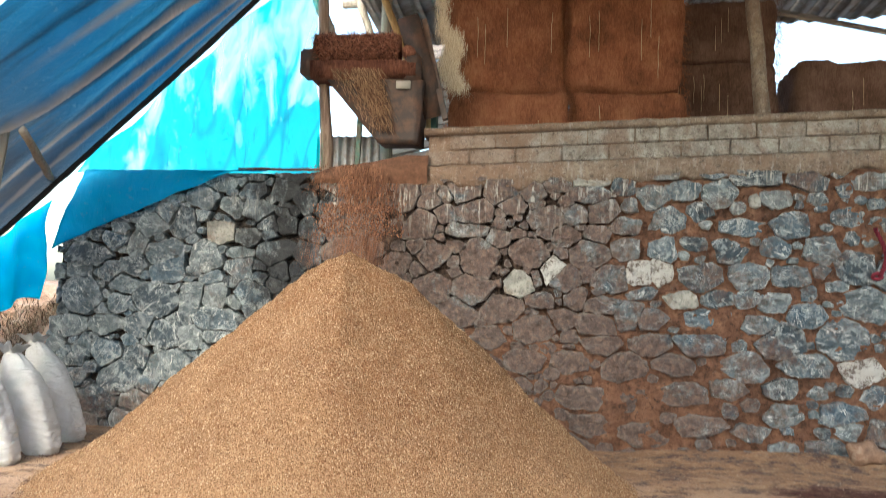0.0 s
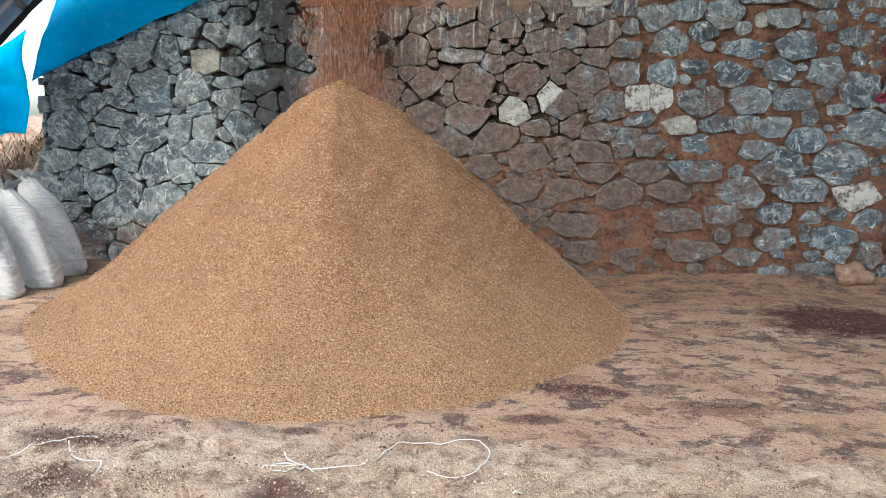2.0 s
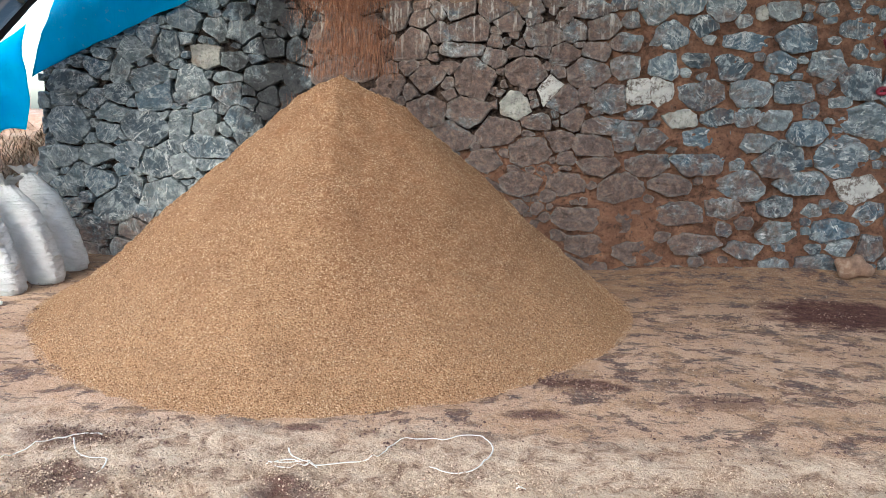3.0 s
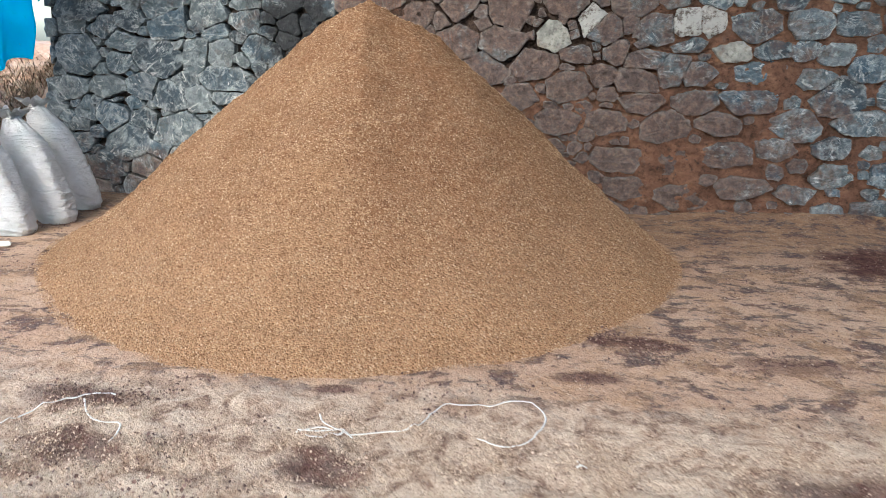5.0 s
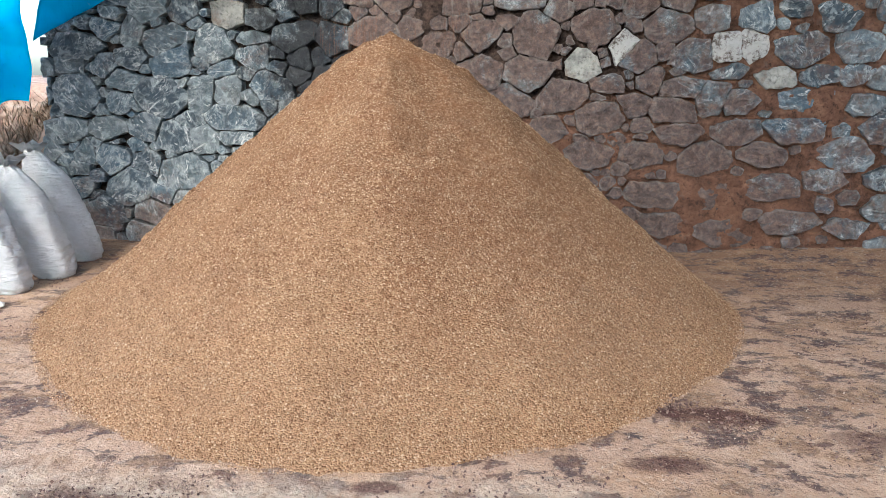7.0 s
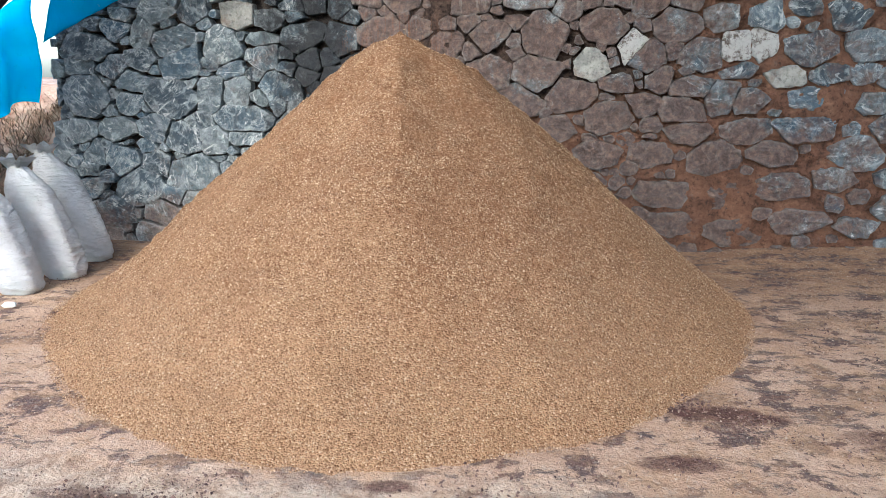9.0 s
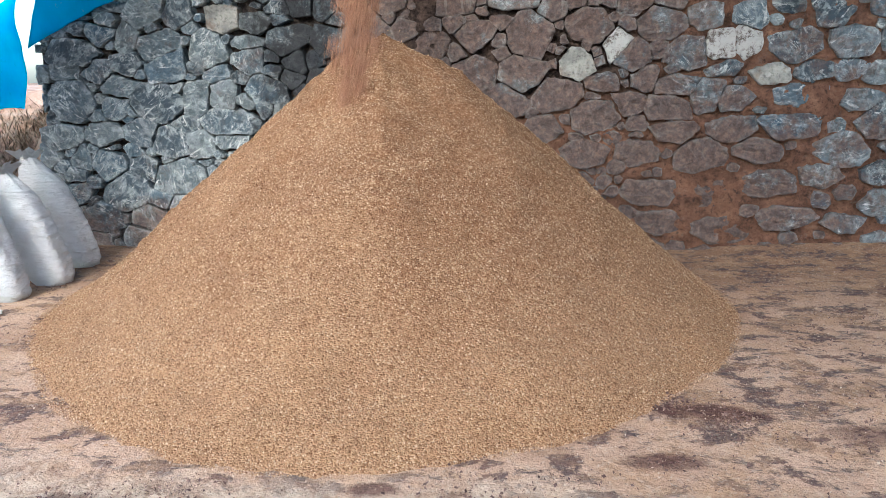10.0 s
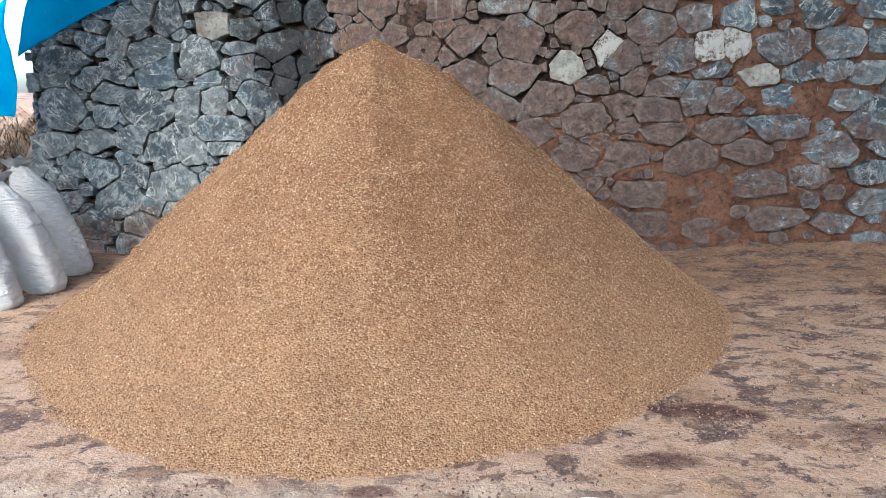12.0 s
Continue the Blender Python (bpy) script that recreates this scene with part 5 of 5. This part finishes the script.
    part("name_plate", box(0.13, 0.012, 0.07, 0.004, Vector((-0.83, 6.452, 3.06)) + o), Nodes("flaked_white_paint", rough=0.6).colour((0.30, 0.28, 0.25)).mat, hop, "small plate with flaked white paint")
    knob = bmesh.new()
    bmesh.ops.create_icosphere(knob, subdivisions=3, radius=0.065)
    for v in knob.verts:
        v.co = v.co * (1 + 0.3 * noise.noise(v.co * 14)) + Vector((-0.80, 6.52, 3.40)) + o
    part("gear_cover", knob, FIBRE_RED, hop, "gear end caked with brown dust")
    for a, b, r in (((-1.30, 6.78, 2.25), (-1.27, 6.78, 3.2), 0.030), ((-0.58, 6.80, 2.3), (-0.62, 6.80, 3.35), 0.035), ((-0.60, 6.89, 2.30), (-0.60, 6.89, 3.05), 0.034)):
        part("leg", rod([Vector(a) + o, Vector(b) + o], r, 4), GREEN_STEEL, hop, "green-painted steel leg", False)
    part("guard_plate", box(0.20, 0.03, 0.95, 0.006, (0, 0, 0)), STEEL, hop, "slanting brown steel plate").matrix_local = pose(*(Vector((-0.56, 6.62, 2.85)) + o), 0, -17, 0)
    part("belt_beam", rod([Vector((-0.47, 6.60, 2.82)) + o, Vector((-0.70, 6.70, 3.75)) + o], 0.035, 4), STEEL, hop, "", False)
    return hop


make_hopper()


def make_spill():
    """Pith that has spilled over the wall's crest below the hopper."""
    sp = thing("spilled_pith", -1.15, 6.65, 2.3)
    tagged(sp, "ledge of brown pith spilled over the wall's crest", "heap")
    verts, faces = [], []
    nx, ny = 60, 34
    for j in range(ny + 1):
        for i in range(nx + 1):
            u, v = i / nx, j / ny
            x = lerp(-1.62, -0.61, u)
            edge = min(1.0, u / 0.8)
            crest = 2.36 + 0.14 * edge + 0.03 * noise.noise(Vector((x * 6, 1, 1)))
            if v < 0.4:
                z, y = lerp(2.24, crest, v / 0.4), lerp(6.56, 6.60, v / 0.4) - 0.05 * math.sin(math.pi * v / 0.4)
            else:
                z, y = lerp(crest, 2.3, ((v - 0.4) / 0.6) ** 2.0), lerp(6.60, 7.1, (v - 0.4) / 0.6)
            n = noise.noise(Vector((x * 9, y * 9, z * 9))) * 0.014
            verts.append((x + 1.15, y - 6.65 + n, z - 2.3 + n))
    for j in range(ny):
        for i in range(nx):
            a = j * (nx + 1) + i
            faces.append((a, a + 1, a + nx + 2, a + nx + 1))
    m = Nodes("brown_pith", rough=0.95, spec=0.1)
    p = m.world()
    m.colour(m.ramp(m.noise(p, 12, 6, 0.7), [(0.3, (0.11, 0.055, 0.036)), (0.7, (0.23, 0.12, 0.075))])).bump(m.noise(p, 50, 5, 0.7), 0.02)
    ob = from_arrays("crust", verts, faces, m.mat)
    ob.parent = sp


make_spill()


# ---- shed on the terrace: posts, boards, bales ----
def make_post(name, a, b, r, material, label):
    ob = link_mesh(name, rod(pole_points((0, 0, 0), Vector(b) - Vector(a), 9, 0.03, a[0] * 3), [r * (1.1 - 0.03 * i) for i in range(9)], 10, 0.2), material)
    ob.location = a
    return tagged(ob, label, "post")


make_post("wooden_post", (-1.56, 6.72, 2.28), (-1.72, 6.72, 4.9), 0.048, WOOD_BROWN, "crooked brown wooden post beside the hopper")
make_post("wooden_post", (-1.17, 7.6, 2.28), (-1.24, 7.6, 5.0), 0.055, WOOD_GREY, "pale grey wooden post behind the hopper")
make_post("wooden_post", (2.44, 7.25, 2.28), (2.22, 7.25, 5.0), 0.070, PLASTER, "mottled grey wooden post before the bales")
make_post("bamboo_pole", (-0.48, 7.2, 2.28), (-1.35, 7.2, 4.6), 0.038, BAMBOO, "slanting yellow bamboo pole under the roof")
make_post("roof_pole", (-1.80, 6.9, 4.15), (-1.55, 6.9, 3.55), 0.05, WOOD_GREY, "short forked grey pole beside the tarpaulin")
make_post("roof_pole", (-1.72, 8.2, 4.7), (-1.42, 8.0, 3.85), 0.045, WOOD_GREY, "weathered grey rafter pole")


def make_roof():
    roof = thing("shed_roof", 0.5, 9.0, 4.0)
    tagged(roof, "shed roof of weathered grey overlapping boards", "roof")
    rng = random.Random(14)
    for k in range(17):
        y, z = 8.1 + 0.12 * k, 2.95 + 0.125 * k
        L = 2.6
        bm = box(L, 0.03, 0.155, 0.006, (0, 0, 0), 0.006)
        ob = part("board", bm, BOARD, roof, smooth=False)
        ob.matrix_local = pose(-1.25 - 0.053 * k + L / 2 - 0.5 + rng.uniform(-0.05, 0.05), y - 9.0, z - 4.25, -40 + rng.uniform(-3, 3), -13 + rng.uniform(-1.2, 1.2), 0)
    for k in range(10):
        bm = box(1.7, 0.03, 0.20, 0.006, (0, 0, 0), 0.006)
        ob = part("board", bm, BOARD, roof, smooth=False)
        ob.matrix_local = pose(2.9 + rng.uniform(-0.05, 0.05), -0.7 + 0.17 * k, 0.20 + 0.07 * k, -62, 12, 0)
    part("purlin", rod(pole_points((-2.4, -0.6, 0.55), (4.5, -0.6, 0.75), 9, 0.03, 3), 0.05, 8, 0.2), WOOD_GREY, roof)
    return roof


make_roof()


def make_bale(at, w, d, h, material, label, seed, straps=4):
    bale = thing("coir_bale", *at)
    tagged(bale, label, "bale", "stacked coir bales")
    bm = bmesh.new()
    bmesh.ops.create_cube(bm, size=1)
    bmesh.ops.subdivide_edges(bm, edges=bm.edges[:], cuts=22, use_grid_fill=True)
    for v in bm.verts:
        c = v.co.copy()
        k = (abs(c.x * 2) ** 14 + abs(c.z * 2) ** 14 + abs(c.y * 2) ** 14) ** (1 / 14)
        c = c / max(k, 1e-6) * max(abs(c.x * 2), abs(c.y * 2), abs(c.z * 2))
        p = Vector((c.x * w, c.y * d, c.z * h))
        q = p + Vector((seed, 0, 0))
        p += 0.045 * noise.noise_vector(q * 2.2) + 0.022 * noise.noise_vector(q * 7) + 0.012 * noise.noise_vector(q * 18)
        v.co = p + Vector((0, 0, h / 2))
    part("body", bm, material, bale)
    rng = random.Random(int(seed * 10))
    # loose strands standing off the face
    verts, faces = [], []
    for _ in range(1100):
        c = Vector((rng.uniform(-w / 2, w / 2), -d / 2 - rng.uniform(-0.03, 0.02), rng.uniform(0, h)))
        if rng.random() < 0.25:
            c.x = rng.choice((-w / 2, w / 2)) + rng.uniform(-0.02, 0.02)
        dd = Vector((rng.gauss(0, 0.45), rng.gauss(-0.25, 0.3), rng.gauss(-0.6, 0.5))).normalized() * rng.uniform(0.03, 0.11)
        k = len(verts)
        s = Vector((0.0022, 0, 0.001))
        verts += [c - s, c + s, c + dd * 0.6, c + dd + Vector((0, 0, -0.01))]
        faces += [(k, k + 1, k + 2), (k, k + 2, k + 3)]
    fz = from_arrays("fuzz", verts, faces, material, False)
    fz.parent = bale
    tagged(fz, "loose strands", kind="stuff")
    for _ in range(straps):
        x = rng.uniform(-w * 0.42, w * 0.42)
        z0 = rng.uniform(0.1, h * 0.5)
        pts = [(x + 0.01 * noise.noise(Vector((i, x, 0))), -d / 2 - 0.035 + 0.012 * noise.noise(Vector((i * 0.8, x, 4))), z0 + h * 0.38 * i / 6) for i in range(7)]
        part("binding", rod(pts, 0.0032, 5), FIBRE_PALE, bale, "pale binding cord")
    return bale


COIR = "pressed bale of red-brown coir fibre in a stack"
z = 2.28
for row, h in enumerate((0.96, 1.02, 0.8)):
    for col, (x, w) in enumerate(((0.02, 1.16), (1.15, 1.08))):
        make_bale((x + (0.03, -0.02, -0.05, 0.02)[row], 7.62 + 0.04 * ((row + col) % 2), z), w, 0.8, h, FIBRE, COIR, 2.3 * row + 5.1 * col + 1, (1, 5, 3, 3)[row])
    z += h - 0.015
z = 2.28
for row, h in enumerate((0.72, 0.72, 0.66)):
    make_bale((2.15, 8.35, z), 1.15, 0.8, h, FIBRE_DARK, "old dark brown coir bale at the back of the stack", 31 + row * 1.7, 6)
    if row < 2:
        make_bale((3.5, 8.3, z), 1.2, 0.8, h, FIBRE_DARK, "old dark brown coir bale at the back of the stack", 41 + row * 1.7, 4)
    z += h - 0.015


def make_tuft():
    """Blond fibre that hangs from the edge of the stack."""
    rng = random.Random(17)
    verts, faces = [], []
    for _ in range(5200):
        t = rng.random()
        x = -0.54 + 0.17 * t * 0.6 + rng.gauss(0, 0.045) + 0.05 * math.sin(t * 7)
        c = Vector((x, 7.10 + rng.gauss(0, 0.04), 3.80 - 0.55 * t + rng.gauss(0, 0.03)))
        if rng.random() < 0.2:
            c = Vector((-0.58 + rng.gauss(0, 0.03), 7.1 + rng.gauss(0, 0.03), rng.uniform(3.75, 4.2)))
        d = Vector((rng.gauss(0.0, 0.3), rng.gauss(0, 0.25), -1)).normalized() * rng.uniform(0.05, 0.14)
        s = Vector((0.0015, 0.001, 0))
        k = len(verts)
        verts += [c - s, c + s, c + d * 0.6, c + d]
        faces += [(k, k + 1, k + 2), (k, k + 2, k + 3)]
    m = crumb_material("blond_fibre", [(0.0, (0.50, 0.38, 0.25)), (0.5, (0.74, 0.62, 0.46)), (1.0, (0.88, 0.80, 0.66))])
    tagged(from_arrays("fibre_tuft", verts, faces, m, False), "blond loose fibre hanging from the bale stack", "fibre", kind="stuff")


make_tuft()


def make_fence():
    """A scrap of zinc fence that shows past the hopper."""
    f = thing("zinc_fence", -1.6, 9.6, 2.3)
    tagged(f, "old corrugated zinc fence behind the hopper", "fence")

    def wave(u, v):
        return Vector((lerp(-0.9, 0.42, u), 0.03 * math.sin(u * 80), lerp(0.25, 0.95, v)))

    part("panel", sheet(120, 2, wave, 0.003), ZINC, f)
    for x in (-0.85, 0.0, 0.4):
        part("post", rod([(x, 0.05, -0.2), (x, 0.05, 1.0)], 0.035, 7), WOOD_GREY, f)


make_fence()

# ---- stones of the two walls ----
lay_stones()

# ---- falling and sliding pith ----
LIP = Vector((-1.20, 6.50, 2.34))
V0 = 1.3
STASH = Vector((-1.20, 6.84, 2.18))
G = 9.8


def pith_mesh(rng, count, sx, sy, sz, lo, hi, material):
    col = rng.normal(0, sx * 0.5, 9)
    c = np.stack([col[rng.integers(0, 9, count)] + rng.normal(0, sx * 0.16, count), rng.normal(0, sy, count).clip(-0.09, 0.09), rng.uniform(-sz, sz, count)], 1)
    v, f = flakes(rng, c, rng.normal(size=(count, 3)), lo, hi, 0.3)
    mid = np.repeat(c, 4, axis=0)
    v[:, 2] = mid[:, 2] + (v[:, 2] - mid[:, 2]) * 3.0
    me = bpy.data.meshes.new("falling_pith")
    me.from_pydata([tuple(p) for p in v], [], [tuple(int(i) for i in q) for q in f])
    me.materials.append(material)
    return me


def fall_rows(start, dx, gush):
    """Waits in the spill, drops over the lip, and ends inside the heap."""
    end = Vector((-0.97 + dx * 0.6, 5.24, 1.02))
    if gush:
        end = Vector((-1.0 + dx * 0.4, 4.45, 1.00))
    T = (-V0 + math.sqrt(V0 * V0 + 2 * G * (LIP.z - end.z))) / G
    a = STASH + Vector((dx, 0, 0))
    b = LIP + Vector((dx, 0, 0))
    rows = [(0.0, pose(*a))]
    if start > 0.12:
        rows.append((start - 0.1, pose(*a)))
    n = 7
    for k in range(n + 1):
        t = T * k / n
        at = start + t
        if at <= 0.02 or at >= 11.97:
            continue
        s = k / n
        rows.append((at, pose(lerp(b.x, end.x, s), lerp(b.y, end.y, s), b.z - V0 * t - 0.5 * G * t * t)))
    if start < 0:
        k = max(0.0, -start)
        s = k / T
        rows[0] = (0.0, pose(lerp(b.x, end.x, s), lerp(b.y, end.y, s), b.z - V0 * k - 0.5 * G * k * k))
    done = start + T + 0.06
    if done < 11.9:
        rows.append((done, pose(-1.0, 5.0, 0.62)))
    rows.append((12.0, rows[-1][1]))
    return rows


def make_stream():
    rng = np.random.default_rng(12)
    made = []
    kinds = ((2300, 0.36, 0.13, 0.0075, "thin veil of brown pith falling from the wall's crest"), (330, 0.30, 0.12, 0.007, "few last crumbs of brown pith falling"), (4200, 0.115, 0.15, 0.0042, "dense gush of brown pith falling onto the heap"))
    stock = [[pith_mesh(rng, count, sx, 0.045, sz, 0.003, hi, GUSH if count > 4000 else FALLING) for _ in range(3)] for count, sx, sz, hi, _ in kinds]
    start = -0.42
    while start < 11.9:
        k = 2 if 9.55 <= start <= 10.35 else 0 if start < 3.2 else 1
        ob = new("falling_pith", stock[k][len(made) % 3])
        tagged(ob, kinds[k][4], "coir pith", "pith falling onto the heap", "stuff")
        made.append((ob, start, rng.uniform(-0.06, 0.06), k == 2))
        start += (0.07, 0.10, 0.035)[k]
    return made


def make_slides():
    """Sheets of pith that run down the heap after the gush."""
    rng = np.random.default_rng(31)
    made = []
    for k in range(14):
        az_ = radians((-128, -112, -98, -140, -120, -105, -88)[k % 7] + rng.uniform(-4, 4))
        n = 420
        s = rng.normal(0, 0.075, n)
        w = rng.normal(0, 0.10, n)
        R = heap_reach(az_)
        slope = -1.67 / R
        out = Vector((math.cos(az_), math.sin(az_)))
        side = Vector((-out.y, out.x))
        pts = np.stack([out.x * s + side.x * w, out.y * s + side.y * w, slope * s - 0.9 * w * w + rng.uniform(0.0, 0.012, n)], 1)
        v, f = flakes(rng, pts, np.tile((out.x * 0.6, out.y * 0.6, 0.8), (n, 1)), 0.003, 0.008, 0.3)
        ob = tagged(from_arrays("sliding_pith", v, f, CRUMB, False), "thin sheet of pith sliding down the heap", "coir pith", "pith sliding down the heap", "stuff")
        t0 = 10.05 + 0.09 * k if k < 10 else 11.0 + 0.18 * (k - 10)
        rows = []
        for t in np.arange(0, 12.01, 0.25):
            run = min(max(t - t0, 0), 1.5)
            r = 0.22 + 0.62 * run
            x, y = APEX.x + out.x * r, APEX.y + out.y * r
            sink = -0.10 if t <= t0 else (0.006 if run < 1.2 else lerp(0.006, -0.10, (run - 1.2) / 0.3))
            rows.append((float(t), pose(x, y, heap_z(x, y, False) + sink)))
        made.append((ob, rows))
    return made


STREAM = make_stream()
SLIDES = make_slides()


def motions():
    for ob, start, dx, gush in STREAM:
        walk(ob, fall_rows(start, dx, gush))
    for ob, rows in SLIDES:
        walk(ob, rows)


motions()
